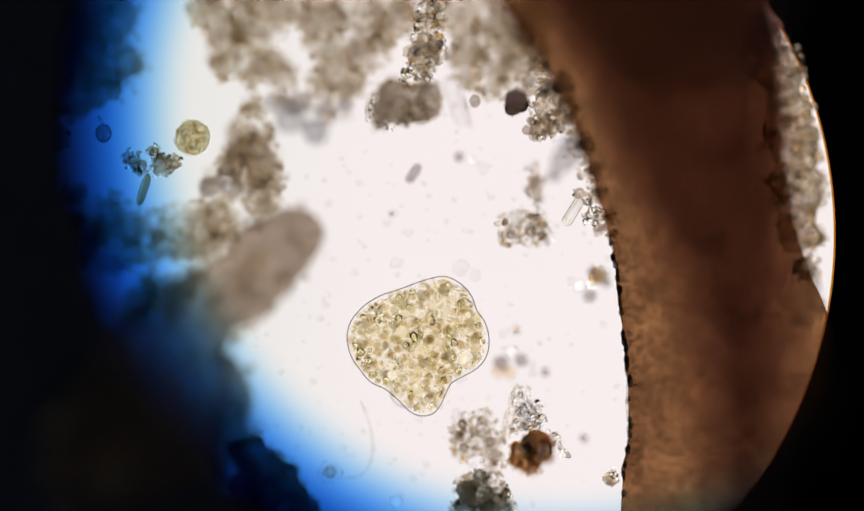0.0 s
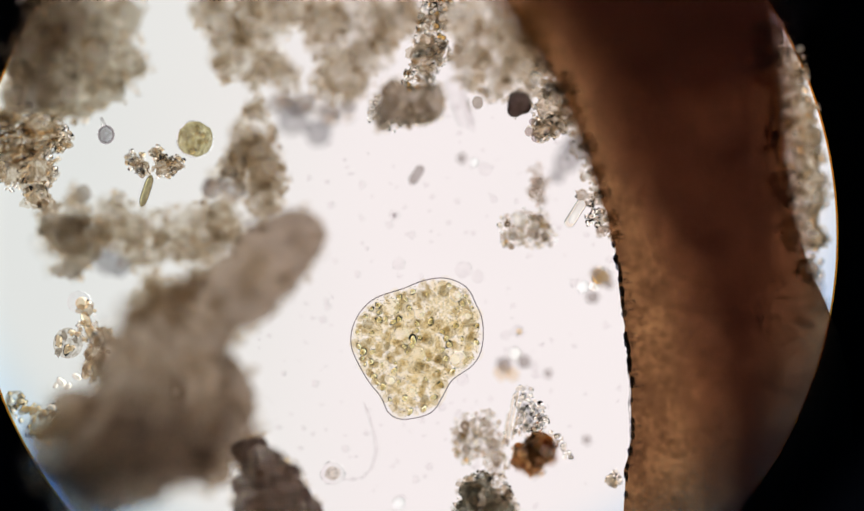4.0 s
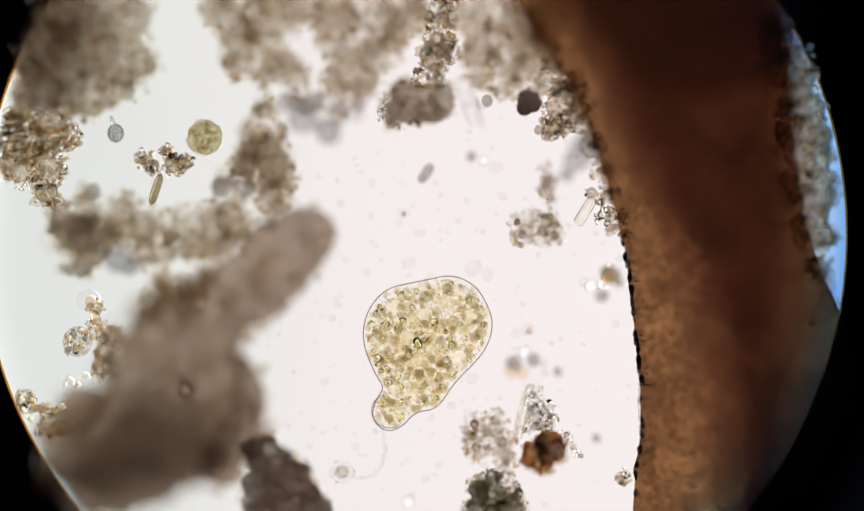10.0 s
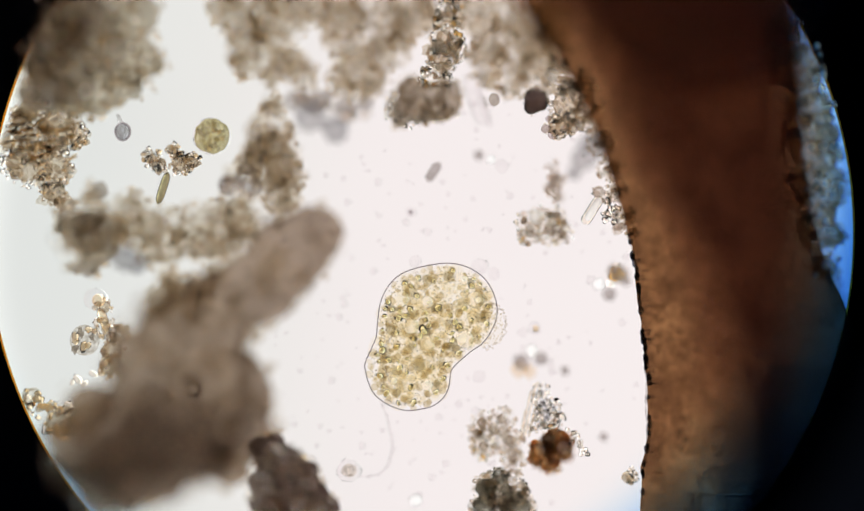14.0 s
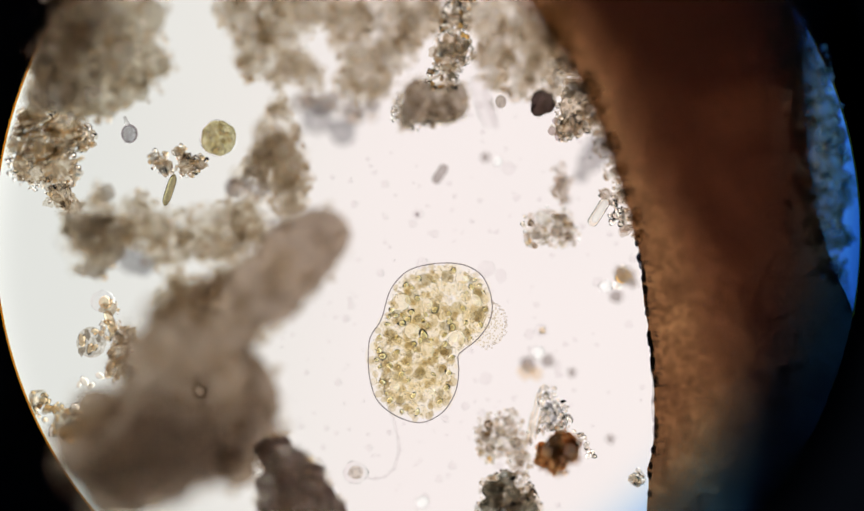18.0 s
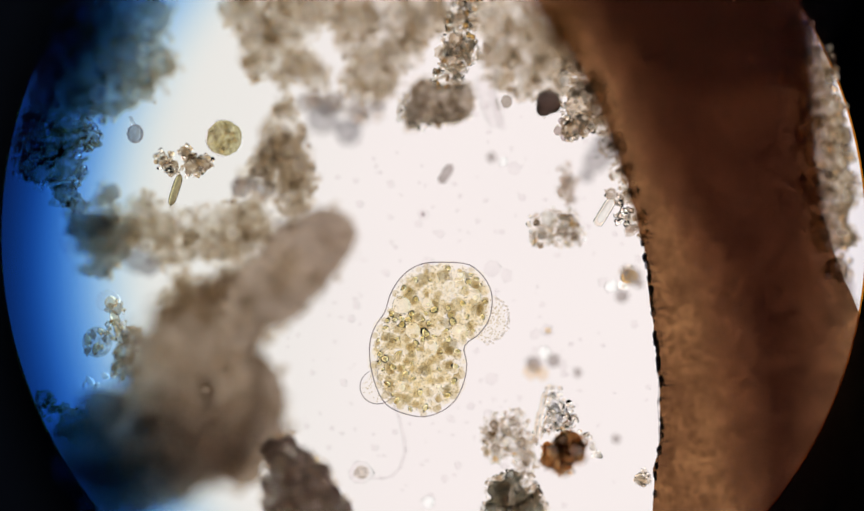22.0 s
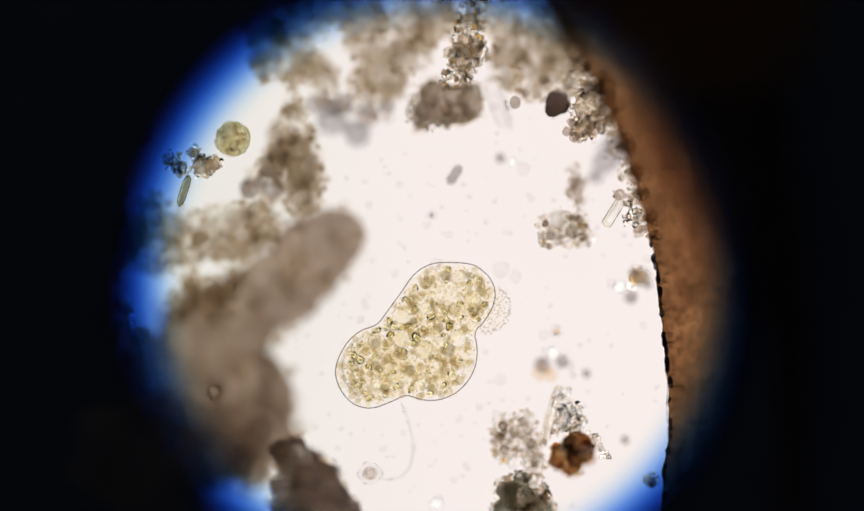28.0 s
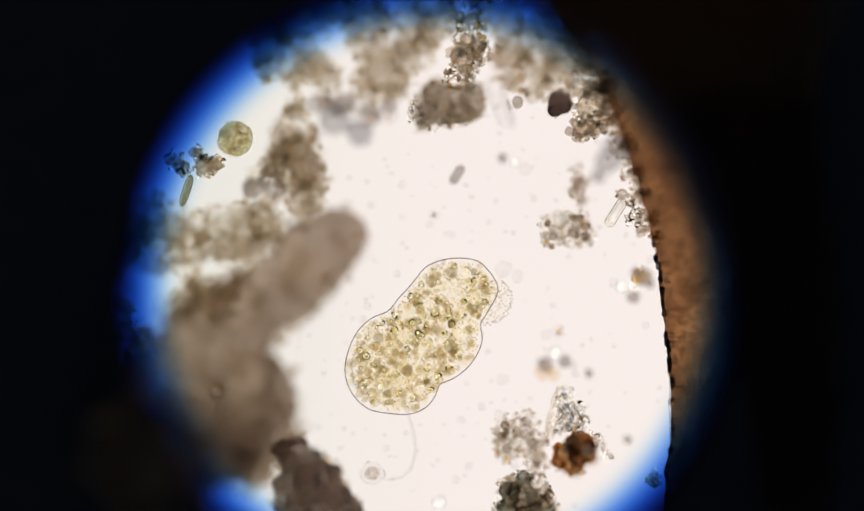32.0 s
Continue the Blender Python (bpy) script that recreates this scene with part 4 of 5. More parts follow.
tissue_r = lambda v: np.interp(v, (-80, 300, 500, 700, 1010), (1408, 1420, 1440, 1425, 1380))
sv, sf = stem_mesh(left_edge, right_edge, 0.0, lambda v: np.interp(v, (0, 250, 500), (760, 380, 110)))
part("bark", [(sv - back_, sf)], M_STEM, stem, "translucent golden brown bark")
for k in range(7):
    spread = lambda v: np.interp(v, (0, 400, 700, 928), (11, 14, 20, 24))
    inner = lambda v, k=k: tissue_l(v) + (k - 3) * spread(v)
    outer = lambda v, k=k: tissue_r(v) + (3 - k) * spread(v)
    sv, sf = stem_mesh(inner, outer, 60.0 + 10 * k, lambda v, k=k: 420 + 20 * k, bump=6.0, half=True)
    part("core_layer", [(sv - back_, sf)], M_CORE, stem, "dark reddish inner tissue")
sv, sf = ball(4, (190, 200, 130), spot(1215, 0, 480), 5, 0.12)
part("knot", [(sv - back_, sf)], M_KNOT, stem, "darkest thick knot")
RNG = random.Random(8)
for i in range(24):
    v = RNG.uniform(470, 860)
    u = left_edge(v)
    ln = RNG.uniform(6, 26)
    pts = [spot(u - 3, v, 54) - stem.location, spot(u + ln * 0.5, v + RNG.uniform(-2, 2), 60) - stem.location, spot(u + ln, v + RNG.uniform(-3, 3), 66) - stem.location]
    part("bristle", [tube(pts, [1.0, 1.6, 0.8], 6)], M_FIBRE, stem)
for i in range(64):
    v = RNG.uniform(440, 670) if i % 4 else RNG.uniform(670, 900)
    s = RNG.uniform(3, 9)
    part("scale", [ball(2, (s * 0.6, s, s * 0.6), spot(left_edge(v) - 1, v, 54) - stem.location, i, 0.3)], M_SCALE, stem)
pts = [spot(left_edge(v) - 2 - 3 * math.sin((v - 650) / 190 * 3.14), v, 55) - stem.location for v in np.linspace(650, 840, 16)]
part("film_edge", [tube(pts, [2.4] * 16, 8)], M_FIBRE, stem, "clear film along the bark")
clump("grain_heap", "small cluster of clear grains on the stem's edge", "debris", [(1120, 868, 12, 45), (1112, 872, 8, 45)], M_PEAT, [("grain", 14, 6, M_GRAIN)], voxel=3, amp=3, size=10)
clump("stem_crust", "fuzzy brown crust of grains along the stem", "debris",
      [(1040, 215, 26, 90), (1022, 160, 28, 95), (1062, 265, 22, 85), (1078, 310, 20, 80), (1092, 350, 18, 70), (1108, 395, 16, 60), (1120, 430, 12, 55)],
      M_PEATSHARP, [("glint", 60, 3, M_SHINE), ("rim", 260, 3.4, M_CRUMB), ("rim", 120, 3.0, M_BEAD)], core=0.34, amp=5.0, size=10.0, voxel=4.0, foot=0.8, flakes=[("fine", 120, 4, M_SPONGE), ("fine", 80, 4, M_FLAKE)], group=G)
RNG = random.Random(9)

# ---- the amoeba ----
amoeba = empty("amoeba", (0, 0, 0), "pale yellow amoeba with granular cytoplasm creeping on the slide", "amoeba")
RNG = random.Random(11)
Z = 0.045
SEGMENTS = 76
OUTLINES = []


def outline(t, *uv):
    """The cell's edge at t seconds, clockwise from its top: rounded off and divided into equal steps."""
    p = np.array(uv, float).reshape(-1, 2)
    n, s = len(p), np.linspace(0, 1, 8, endpoint=False)[:, None]
    fine = np.concatenate([0.5 * (2 * b + (c - a) * s + (2 * a - 5 * b + 4 * c - d) * s ** 2 + (3 * b - a - 3 * c + d) * s ** 3)
                           for a, b, c, d in ((p[i - 1], p[i], p[(i + 1) % n], p[(i + 2) % n]) for i in range(n))])
    for _ in range(4):
        fine = (np.roll(fine, 1, 0) + fine * 2 + np.roll(fine, -1, 0)) / 4
    ring = np.concatenate([fine, fine[:1]])
    way = np.concatenate([[0], np.cumsum(np.hypot(*np.diff(ring, axis=0).T))])
    at = np.arange(SEGMENTS) * way[-1] / SEGMENTS
    OUTLINES.append((t, np.stack([np.interp(at, way, ring[:, k]) for k in (0, 1)], 1)))


# The creeping cell: seconds, then u, v of its edge
outline(0, 812, 502, 842, 514, 864, 538, 873, 564, 887, 583, 895, 612, 892, 642, 877, 665, 853, 680, 829, 693, 819, 709, 808, 733, 793, 750, 770, 753, 751, 744, 734, 727, 710, 706, 683, 693, 666, 674, 649, 650, 641, 625, 641, 599, 651, 576, 673, 553, 702, 536, 736, 525, 770, 512)
outline(3, 811, 503, 839, 512, 858, 529, 868, 553, 879, 577, 882, 607, 879, 631, 866, 657, 848, 672, 826, 687, 814, 708, 801, 729, 786, 746, 758, 755, 733, 758, 712, 748, 703, 727, 690, 708, 675, 691, 660, 666, 645, 636, 642, 607, 652, 577, 671, 551, 699, 534, 737, 523, 771, 508)
outline(6, 802, 501, 834, 510, 855, 528, 870, 554, 877, 582, 877, 612, 872, 637, 855, 658, 834, 673, 817, 688, 806, 709, 794, 731, 779, 745, 753, 753, 728, 752, 707, 743, 696, 718, 683, 701, 666, 675, 651, 647, 642, 620, 642, 590, 653, 565, 675, 541, 707, 526, 740, 516, 774, 506)
outline(8, 801, 502, 829, 509, 851, 524, 866, 546, 876, 579, 876, 609, 870, 634, 851, 657, 834, 676, 816, 693, 804, 715, 789, 734, 769, 745, 745, 751, 723, 747, 704, 732, 689, 710, 676, 689, 659, 659, 647, 630, 642, 600, 649, 570, 665, 544, 693, 526, 727, 517, 766, 507)
outline(9, 799, 502, 829, 507, 853, 526, 868, 550, 877, 580, 876, 609, 864, 639, 845, 662, 824, 684, 807, 705, 792, 728, 773, 743, 751, 744, 734, 745, 714, 736, 697, 719, 684, 703, 671, 684, 654, 651, 644, 617, 646, 584, 658, 556, 684, 530, 714, 520, 747, 515, 773, 506)
outline(10, 799, 502, 825, 507, 850, 523, 867, 549, 878, 579, 876, 609, 863, 638, 842, 663, 820, 685, 803, 706, 788, 728, 770, 742, 748, 746, 731, 757, 716, 772, 691, 780, 670, 767, 664, 744, 672, 723, 682, 702, 670, 680, 655, 646, 647, 613, 651, 579, 666, 549, 693, 525, 731, 515, 770, 507)
outline(11, 804, 499, 834, 508, 856, 525, 872, 553, 878, 583, 872, 616, 856, 642, 834, 668, 813, 693, 796, 715, 781, 729, 757, 736, 739, 742, 722, 757, 698, 762, 673, 750, 658, 727, 655, 702, 662, 676, 673, 663, 658, 638, 650, 608, 653, 574, 666, 549, 692, 525, 728, 514, 766, 506)
outline(12, 801, 495, 836, 503, 857, 522, 876, 549, 883, 582, 870, 616, 849, 641, 827, 666, 806, 690, 784, 709, 768, 724, 747, 732, 727, 738, 708, 751, 687, 754, 666, 745, 651, 724, 647, 701, 656, 675, 667, 660, 660, 632, 653, 599, 658, 564, 674, 534, 704, 513, 734, 505, 768, 499)
outline(13, 795, 486, 828, 497, 854, 517, 873, 549, 880, 582, 871, 611, 848, 636, 822, 660, 799, 683, 787, 705, 778, 723, 757, 737, 731, 742, 700, 746, 672, 738, 648, 720, 640, 692, 642, 666, 657, 645, 661, 619, 657, 590, 663, 556, 680, 526, 704, 507, 731, 499, 765, 490)
outline(14.5, 784, 480, 814, 484, 840, 497, 862, 521, 872, 554, 866, 588, 848, 622, 827, 635, 805, 654, 790, 673, 790, 694, 780, 720, 758, 739, 725, 748, 691, 741, 661, 722, 643, 694, 636, 664, 641, 635, 656, 612, 661, 584, 665, 550, 680, 518, 703, 497, 733, 486)
outline(16.5, 784, 478, 814, 484, 838, 500, 854, 525, 859, 555, 852, 589, 833, 619, 812, 635, 793, 650, 788, 674, 788, 695, 780, 725, 765, 748, 743, 761, 717, 765, 687, 759, 661, 742, 644, 717, 635, 687, 631, 657, 633, 628, 642, 606, 657, 585, 663, 551, 676, 519, 699, 496, 732, 483)
outline(19, 773, 476, 807, 482, 833, 498, 847, 526, 853, 556, 845, 586, 825, 611, 805, 628, 792, 641, 797, 666, 792, 701, 777, 730, 756, 751, 727, 763, 697, 757, 667, 742, 646, 721, 635, 692, 631, 658, 631, 623, 639, 599, 656, 573, 665, 539, 678, 513, 701, 490, 735, 479)
outline(20.5, 768, 474, 801, 480, 827, 494, 844, 522, 849, 550, 840, 584, 818, 609, 801, 626, 790, 634, 797, 664, 790, 703, 773, 732, 751, 751, 716, 758, 686, 753, 662, 738, 645, 715, 634, 686, 628, 656, 627, 621, 636, 595, 653, 573, 662, 541, 676, 511, 699, 488, 734, 477)
outline(22, 755, 476, 798, 479, 822, 495, 839, 520, 844, 548, 837, 582, 817, 608, 802, 618, 793, 632, 798, 658, 794, 688, 779, 722, 755, 743, 722, 754, 688, 749, 658, 736, 641, 714, 630, 684, 624, 654, 624, 619, 634, 590, 651, 565, 660, 535, 675, 509, 696, 489, 722, 478)
outline(23.5, 760, 476, 793, 480, 817, 495, 834, 521, 839, 550, 832, 584, 812, 610, 800, 622, 793, 635, 797, 660, 795, 686, 783, 716, 762, 737, 734, 749, 704, 749, 675, 739, 656, 729, 637, 707, 625, 677, 619, 648, 619, 622, 632, 588, 649, 558, 662, 529, 683, 499, 717, 480)
outline(25, 752, 478, 794, 481, 818, 497, 832, 522, 835, 552, 828, 582, 809, 603, 794, 616, 799, 641, 799, 667, 786, 705, 762, 731, 734, 743, 701, 743, 680, 735, 660, 726, 633, 732, 599, 722, 576, 701, 567, 675, 571, 649, 591, 627, 618, 614, 637, 582, 652, 552, 669, 519, 693, 493, 722, 479)
outline(28, 740, 475, 786, 477, 810, 489, 827, 508, 834, 534, 825, 563, 808, 588, 797, 601, 801, 627, 799, 657, 786, 686, 762, 710, 732, 722, 702, 722, 674, 714, 647, 725, 611, 737, 578, 729, 555, 703, 546, 673, 553, 644, 570, 616, 593, 597, 621, 586, 643, 558, 667, 525, 689, 495, 715, 479)
outline(30, 746, 472, 788, 475, 809, 485, 828, 507, 833, 531, 822, 561, 805, 587, 801, 604, 804, 630, 794, 659, 771, 685, 746, 702, 724, 706, 712, 728, 694, 745, 669, 753, 631, 754, 597, 745, 569, 723, 555, 689, 558, 655, 569, 626, 588, 598, 627, 576, 644, 553, 673, 520, 690, 494, 716, 478)
outline(32, 748, 468, 791, 470, 812, 484, 830, 508, 834, 529, 821, 555, 808, 577, 803, 588, 806, 614, 797, 640, 778, 666, 752, 685, 729, 695, 723, 712, 706, 735, 676, 748, 642, 747, 604, 740, 579, 720, 564, 695, 559, 666, 566, 631, 583, 597, 609, 574, 636, 563, 655, 540, 681, 512, 706, 482)


def edge_at(t):
    ts = [o[0] for o in OUTLINES]
    i = min(max(int(np.searchsorted(ts, t)) - 1, 0), len(ts) - 2)
    k = (t - ts[i]) / (ts[i + 1] - ts[i])
    k = k * k * (3 - 2 * k) * 0.5 + k * 0.5
    return OUTLINES[i][1] * (1 - k) + OUTLINES[i + 1][1] * k


def membrane():
    """Short rigid lengths of membrane, laid end to end round the cell."""
    me = mesh_of("membrane", [tube([Vector((x / 1000, 0, 0)) for x in (-6.3, -4.6, 0, 4.6, 6.3)], [0.55, 0.95, 1.05, 0.95, 0.55], 6)])
    me.materials.append(M_MEMBRANE)
    for i in range(SEGMENTS):
        ob = new("membrane", me)
        ob.parent = amoeba
        if i == 0:
            tagged(ob, "thin violet-grey cell membrane")
        rows, last = [], 0.0
        for t, p in OUTLINES:
            d = p[(i + 1) % SEGMENTS] - p[i - 1]
            w = math.degrees(math.atan2(-d[1], d[0]))
            w += 360 * round((last - w) / 360) if rows else 0
            last = w
            rows.append((t, Matrix.Translation(spot(*p[i], 1000 * Z)) @ pose(0, 0, 0, 0, 0, w)))
        MOVED.append((ob, rows))


MOVED = []


def plate(r, n=20):
    """A low open dome of clear plasm, its edge wavy."""
    a, k = np.linspace(0, 6.283, n, endpoint=False), RNG.uniform(0, 9)
    rr = r / 1000 * np.array([1 + 0.35 * noise.noise(Vector((math.cos(x) * 1.4 + k, math.sin(x) * 1.4, k))) for x in a])
    v = np.concatenate([np.stack([q * rr * np.cos(a), q * rr * np.sin(a), np.full(n, z)], 1) for q, z in ((1, 0.0), (0.8, 0.1 * r / 1000))])
    return v, [(i, (i + 1) % n, n + (i + 1) % n, n + i) for i in range(n)] + [tuple(range(n, 2 * n))]


def streaming():
    """Everything inside the cell: pieces carried along by its edge, kept apart and kept inside."""
    made = []
    for i in range(44):
        r = RNG.uniform(22, 34)
        made.append((part("endoplasm", [plate(r)], M_FILL, amoeba), "plate", r * 0.97, 34, RNG.uniform(-38, -30)))
    for i in range(165):
        bits = []
        for k in range(3):
            v, f = plate(RNG.uniform(2.6, 8.5), 10)
            bits.append((v + np.array((RNG.uniform(-0.009, 0.009), RNG.uniform(-0.009, 0.009), 0.001 * k)), f))
        ob = tagged(part("cytoplasm", bits, M_PLASM, amoeba), kind="stuff")
        tagged(part("speckle", [ball(1, (s, s * 0.8, s * 0.7), (x, y, 0.004)) for s, x, y in
                                ((RNG.uniform(0.6, 1.5), RNG.uniform(-0.008, 0.008), RNG.uniform(-0.008, 0.008)) for k in range(10))], M_SPECK, ob), kind="stuff")
        made.append((ob, "cytoplasm", 14, 18.5, RNG.uniform(-34, 4)))
    for i in range(22):
        s = RNG.uniform(6, 13)
        made.append((part("food_vacuole", [plate(s, 16)], M_FOOD, amoeba, "dull olive-brown food vacuole"), "food", s + 14, 40, -30))
    for i in range(62):
        s = RNG.uniform(3.6, 7.5) * (1.25 if i % 9 == 0 else 1.0)
        v, f = ball(2, (s, s * RNG.uniform(0.55, 0.95), s * 0.7), (0, 0, 0), RNG.uniform(0, 40), 0.42, 1.3)
        made.append((part("crystal", [(v, f)], M_CRYSTAL, amoeba), "crystal", s + 6, 26 if i % 3 else 12, 6))
    for i in range(9):
        s = RNG.uniform(9, 17)
        ob = part("vacuole", [ball(3, (s, s * RNG.uniform(0.75, 0.98), s * 0.5), (0, 0, 0), i, 0.07)], M_VACUOLE, amoeba, "clear round vacuole")
        # White plates added as painted highlights in two of three vacuoles
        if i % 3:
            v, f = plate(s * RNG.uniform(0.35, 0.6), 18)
            part("cloudy_content", [(v + np.array((s * 0.0003, s * 0.0002, s * 0.00055)), f)], M_SHINE, ob, "white plate painted as the vacuole's highlight")
        made.append((ob, "vacuole", s + 8, 44, 2))
    cap = part("vesicle_cap", [ball(2, (s, s, s * 0.7), (6.2 * math.sqrt(i) * math.cos(i * 2.4) / 1000, 6.2 * math.sqrt(i) * math.sin(i * 2.4) / 1000, 0))
                                   for i, s in enumerate([RNG.uniform(3.2, 5.4) for k in range(20)])], M_VESICLE, amoeba, "round cluster of clear vesicles")
    tagged(cap, kind="stuff")
    made.append((cap, "cap", 32, 0, 8))
    edge = edge_at(0)
    lo, hi = edge.min(0), edge.max(0)
    pos = np.array([[RNG.uniform(lo[0], hi[0]), RNG.uniform(lo[1], hi[1])] for m in made])
    pos[-1] = (802 + 8, 556)
    reach = np.array([m[2] for m in made])
    gap = np.array([m[3] for m in made], float)
    kinds = np.array([m[1] for m in made])
    same = (kinds[:, None] == kinds[None, :]) & ~np.eye(len(made), dtype=bool)
    want = np.where(same, np.minimum(gap[:, None], gap[None, :]), 0.0)
    clear = np.isin(kinds, ("vacuole", "cap"))
    murky = np.isin(kinds, ("cytoplasm", "food", "crystal"))
    want = np.where(murky[:, None] & clear[None, :], reach[None, :] - 1.0, want)

    def settle(pos, edge, times):
        nxt = np.roll(edge, -1, 0)
        d = nxt - edge
        for _ in range(times):
            diff = pos[:, None] - pos[None, :]
            dist = np.hypot(diff[..., 0], diff[..., 1]) + 1e-6
            push = np.clip(want - dist, 0, None) * 0.35
            pos = pos + np.clip((diff / dist[..., None] * push[..., None]).sum(1), -4, 4)
            k = np.clip(((pos[:, None] - edge) * d).sum(2) / (d * d).sum(1), 0, 1)
            foot = edge + k[..., None] * d
            away = pos[:, None] - foot
            far = np.hypot(away[..., 0], away[..., 1])
            best = far.argmin(1)
            row = np.arange(len(pos))
            near, foot = far[row, best], foot[row, best]
            side = d[best, 0] * (pos[:, 1] - edge[best, 1]) - d[best, 1] * (pos[:, 0] - edge[best, 0])
            inward = np.stack([-d[best, 1], d[best, 0]], 1) / np.hypot(*d[best].T)[:, None]
            short = np.where(side > 0, reach - near, reach + near)
            pos = pos + inward * np.clip(short, 0, 40)[:, None] * 0.7
        return pos

    pos = settle(pos, edge, 120)
    turns = np.array([RNG.uniform(0, 360) for m in made])
    spin = np.array([RNG.uniform(-2.5, 2.5) for m in made])
    paths = [[] for m in made]
    for t in range(33):
        now = edge_at(t)
        w = 1 / (((pos[:, None] - edge) ** 2).sum(2) + 60.0)
        pos = pos + (w[..., None] * (now - edge)).sum(1) / w.sum(1)[:, None]
        pos = settle(pos, now, 30)
        edge = now
        for i, m in enumerate(made):
            paths[i].append((t, Matrix.Translation(spot(*pos[i], 1000 * Z + m[4])) @ pose(0, 0, 0, 0, 0, turns[i] + spin[i] * t)))
    MOVED.extend((m[0], paths[i]) for i, m in enumerate(made))


def lobe(name, a, b, arc, label, specks):
    """A clear rounded lobe pushed out of the cell, with its own edge."""
    shell = part(name, [plate(min(a, b) - 2)], M_ECTO, amoeba, label)
    w = np.radians(np.linspace(*(arc or (0, 1)), 40))
    if arc:
        part("lobe_edge", [tube([Vector((a * math.cos(x) / 1000, b * math.sin(x) / 1000, 0)) for x in w], [0.2 + 0.65 * min(1, k / 8, (39 - k) / 8) for k in range(40)], 6)], M_MEMBRANE, shell, "thin grey edge")
    bits = []
    for i in range(specks):
        x, r, s = RNG.uniform(0, 6.283), math.sqrt(RNG.uniform(0, 1)) * 0.85, RNG.uniform(0.8, 1.8)
        bits.append(ball(1, (s, s, s), (r * a * math.cos(x) / 1000, r * b * math.sin(x) / 1000, 0.008)))
    tagged(part("speckle", bits, M_FINE, shell), kind="stuff")
    return shell


membrane()
streaming()
PSEUDOPOD = lobe("pseudopod", 32, 31, (95, 335), "clear rounded pseudopod", 60)
BROAD = lobe("pseudopod", 52, 56, (100, 262), "broad clear pseudopod", 150)
TAIL = lobe("uroid", 40, 44, (), "pale ruffled tail lobe", 260)
for i in range(46):
    x = radians(-84 + 168 * i / 45 + RNG.uniform(-2, 2))
    s, k = RNG.uniform(1.6, 3.4), RNG.uniform(0.9, 1.03)
    part("ruffle", [ball(2, (s, s * 0.8, s), (0.040 * k * math.cos(x), 0.044 * k * math.sin(x), 0.004), i, 0.2)], M_RUFFLE, TAIL)
LOBES = (
    (PSEUDOPOD, ((0, 749, 710, 0, 4), (5, 738, 713, 0, 4), (6.5, 726, 719, 0, 36), (7.2, 714, 730, 0, 45), (8, 704, 743, 0, 45), (9, 699, 745, 0, 45), (10, 694, 744, 0, 45), (11, 696, 720, 0, 40), (12, 691, 714, 0, 34), (14, 699, 706, 0, 4), (18, 692, 703, 0, 4), (19.3, 673, 714, 0, 36), (20, 655, 710, 0, 45), (20.5, 647, 704, 0, 45), (21.3, 643, 701, 0, 45), (22, 638, 700, 0, 45), (23, 643, 694, 0, 36), (25, 659, 688, 0, 4), (28, 642, 676, 0, 4), (32, 647, 687, 0, 4))),
    (BROAD, ((0, 769, 629, 0, 4), (12, 731, 652, 0, 4), (20, 702, 661, 0, 4), (22, 687, 670, 0, 4), (22.7, 656, 676, 0, 42), (23.5, 632, 677, 0, 45), (24.2, 625, 677, 0, 45), (25, 626, 673, 0, 40), (28, 609, 664, 0, 4), (32, 622, 667, 0, 4))),
    (TAIL, ((0, 828, 560, 0, 22), (11, 813, 560, 0, 22), (12, 825, 575, 0, 30), (13, 842, 595, 5, 40), (14.5, 854, 591, 8), (16.5, 847, 592, 10), (19, 838, 583, 10), (22, 835, 579, 13), (25, 828, 577, 15), (28, 821, 559, 20), (30, 820, 550, 22), (32, 819, 544, 25))))

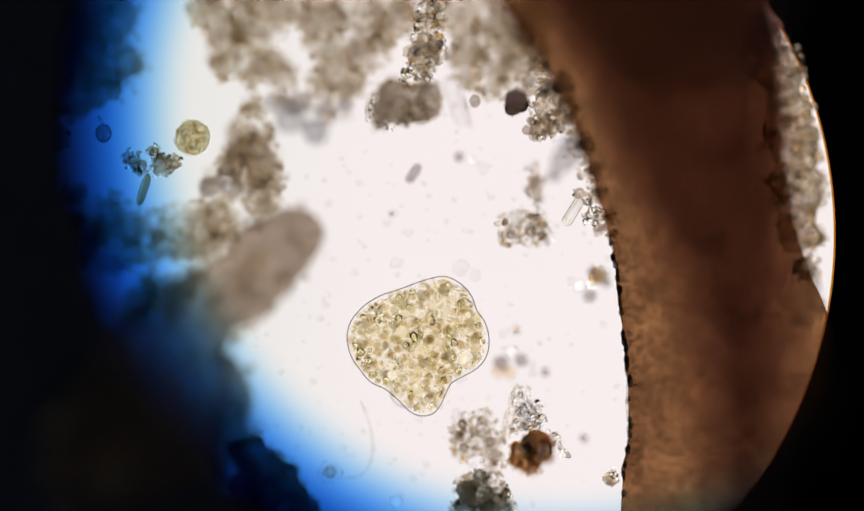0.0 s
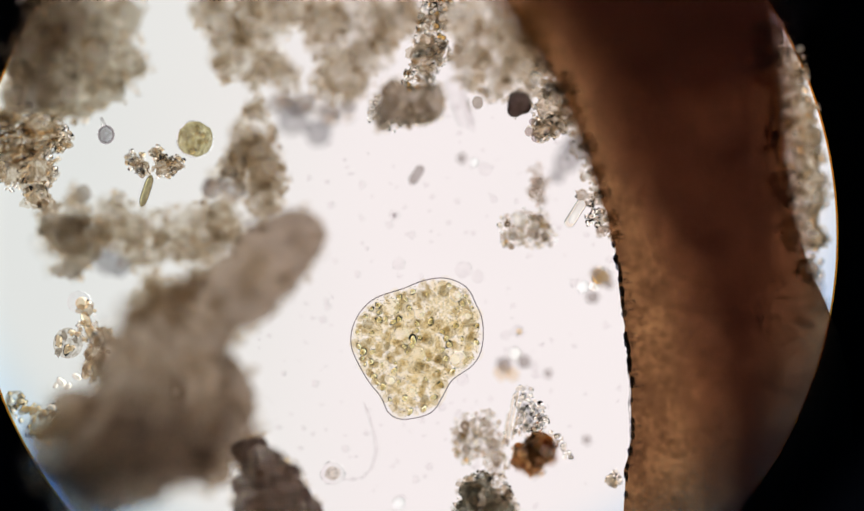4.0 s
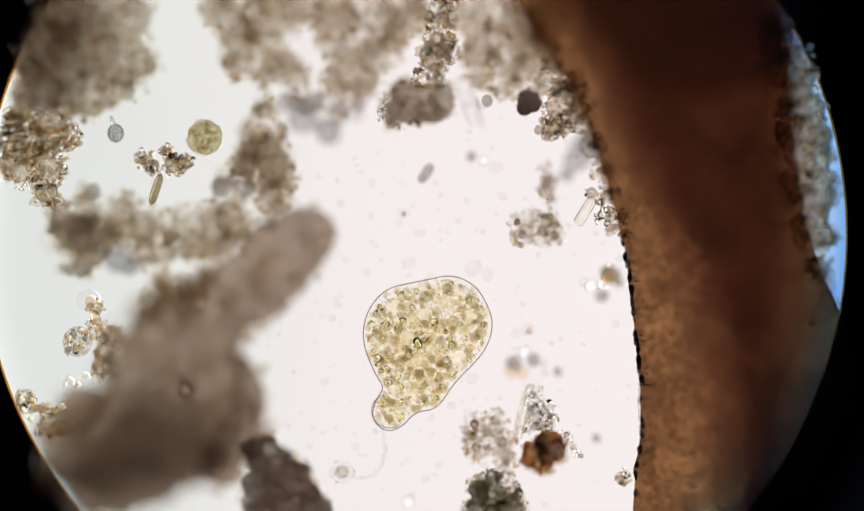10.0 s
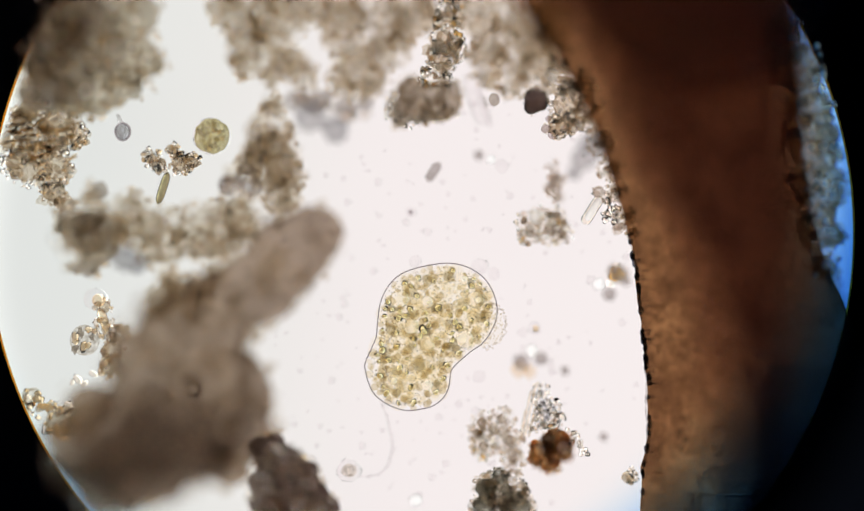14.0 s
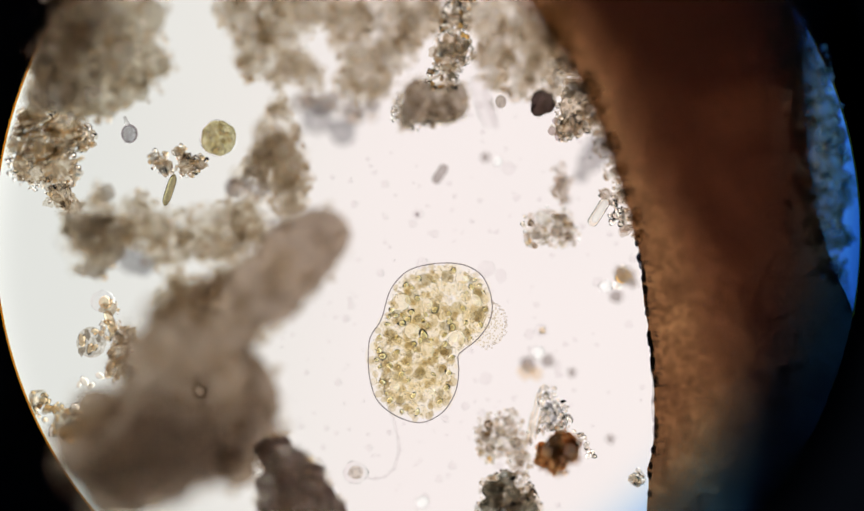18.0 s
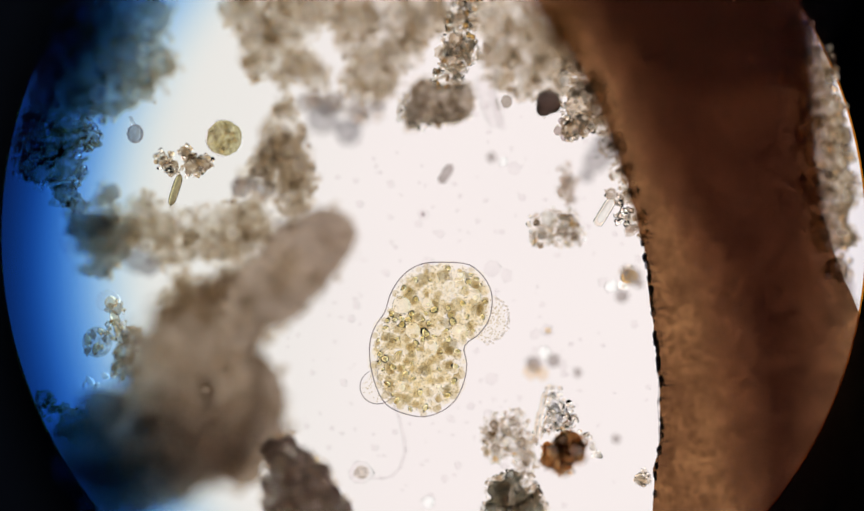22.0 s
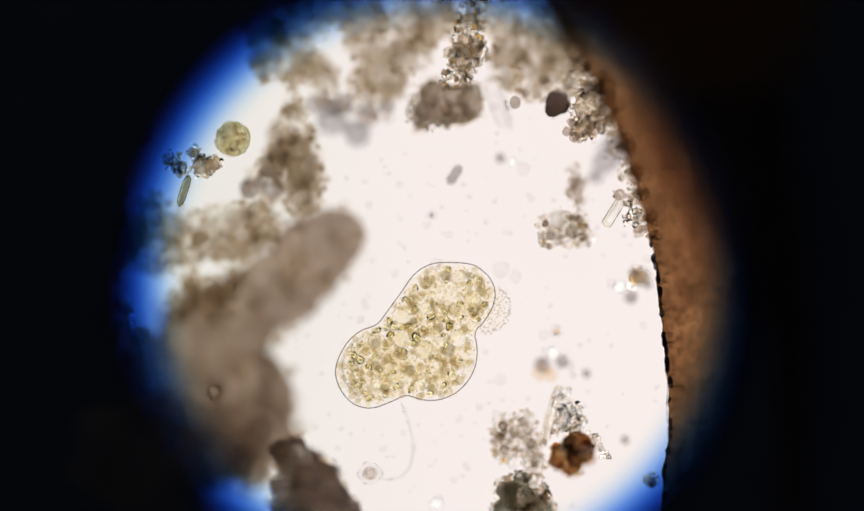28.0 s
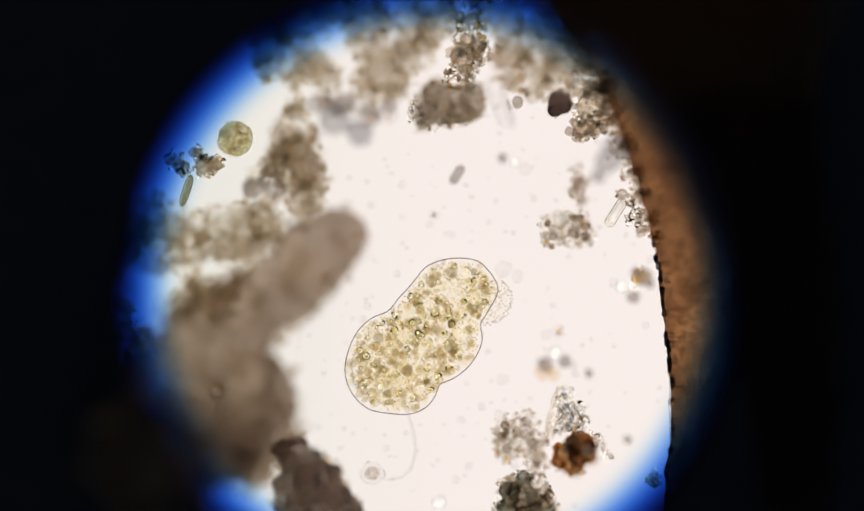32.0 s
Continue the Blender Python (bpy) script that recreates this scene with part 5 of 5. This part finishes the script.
# Where the two vignette rings stand, fitted to the camera's view: seconds, u, v of the centre, apparent radius
VIGNETTE_WIDE = ((0, 1030, 205, 817), (0.25, 765, 275, 850), (0.5, 585, 260), (1, 488, 252), (1.5, 520, 255), (2, 585, 230), (2.5, 579, 210), (3, 560, 52, 888), (3.5, 646, 110), (4.5, 704, 350, 1100),
       (5.5, 738, 428, 1300), (6.5, 738, 428, 1250), (7, 640, 305), (7.5, 628, 305), (8, 705, 400, 1000), (8.5, 705, 400, 1000), (9, 681, 385))
VIGNETTE_WIDE += ((9.5, 675, 375), (10, 678, 380), (10.5, 671, 305), (11, 659, 305), (11.5, 702, 360, 1050), (12, 703, 428), (12.5, 646, 305), (13, 640, 305), (13.5, 665, 305), (14, 659, 295),
        (14.5, 676, 260), (16.5, 711, 360), (17, 614, 305), (17.5, 548, 235), (18, 628, 315), (18.5, 964, 400), (19, 850, 425), (19.5, 890, 428, 1050))
VIGNETTE_WIDE += ((20, 905, 428, 1050), (20.5, 937, 430), (21, 844, 430), (21.5, 975, 440), (22, 1009, 470), (22.5, 930, 450), (23, 986, 470), (23.5, 930, 450), (24, 870, 440), (24.5, 930, 450),
        (25, 998, 480), (25.5, 1026, 490), (26.5, 860, 470, 1000), (27.5, 738, 428, 1200), (32, 738, 428, 1200))
VIGNETTE_NARROW = ((0, 738, 428, 7000), (21, 738, 428, 7000), (22, 738, 440, 1400), (23, 738, 440, 1200), (24, 738, 440, 1200), (25, 738, 445, 1000), (25.5, 735, 450, 880), (26.5, 763, 469, 684), (27.5, 796, 506, 538), (28, 798, 513, 520), (28.3, 881, 513, 493), (28.6, 821, 523, 508), (28.9, 776, 548, 548),
        (29.2, 766, 550, 590), (29.5, 769, 533, 650), (29.8, 769, 558, 575), (30, 766, 566, 568), (30.2, 769, 566, 560), (30.4, 791, 558, 520))
VIGNETTE_NARROW += ((30.6, 781, 560, 530), (30.8, 756, 568, 560), (31, 731, 577, 597), (31.3, 746, 563, 645), (31.6, 759, 548, 582), (31.8, 781, 540, 525), (32, 786, 530, 510))


def seen_at(t, u, v, z):
    """The place at height z that hides the point u, v of the plan from the eye at that time."""
    k = (EYE - z) / EYE
    return drift(t) + Vector(((u - 784) / 1000 * k, (464 - v) / 1000 * k, z))


def motions():
    for ob, rows in LOBES:
        walk(ob, [(r[0], Matrix.Translation(spot(r[1], r[2], r[4] if len(r) > 4 else 1000 * Z)) @ pose(0, 0, 0, 0, 0, -r[3])) for r in rows])
    for ob, rows in MOVED:
        walk(ob, rows)
    for ob, rows, radius in ((wide_vignette, VIGNETTE_WIDE, 0.76), (narrow_vignette, VIGNETTE_NARROW, 0.475)):
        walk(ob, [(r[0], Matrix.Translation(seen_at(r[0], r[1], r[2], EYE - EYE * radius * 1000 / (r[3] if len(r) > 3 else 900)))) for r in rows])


motions()
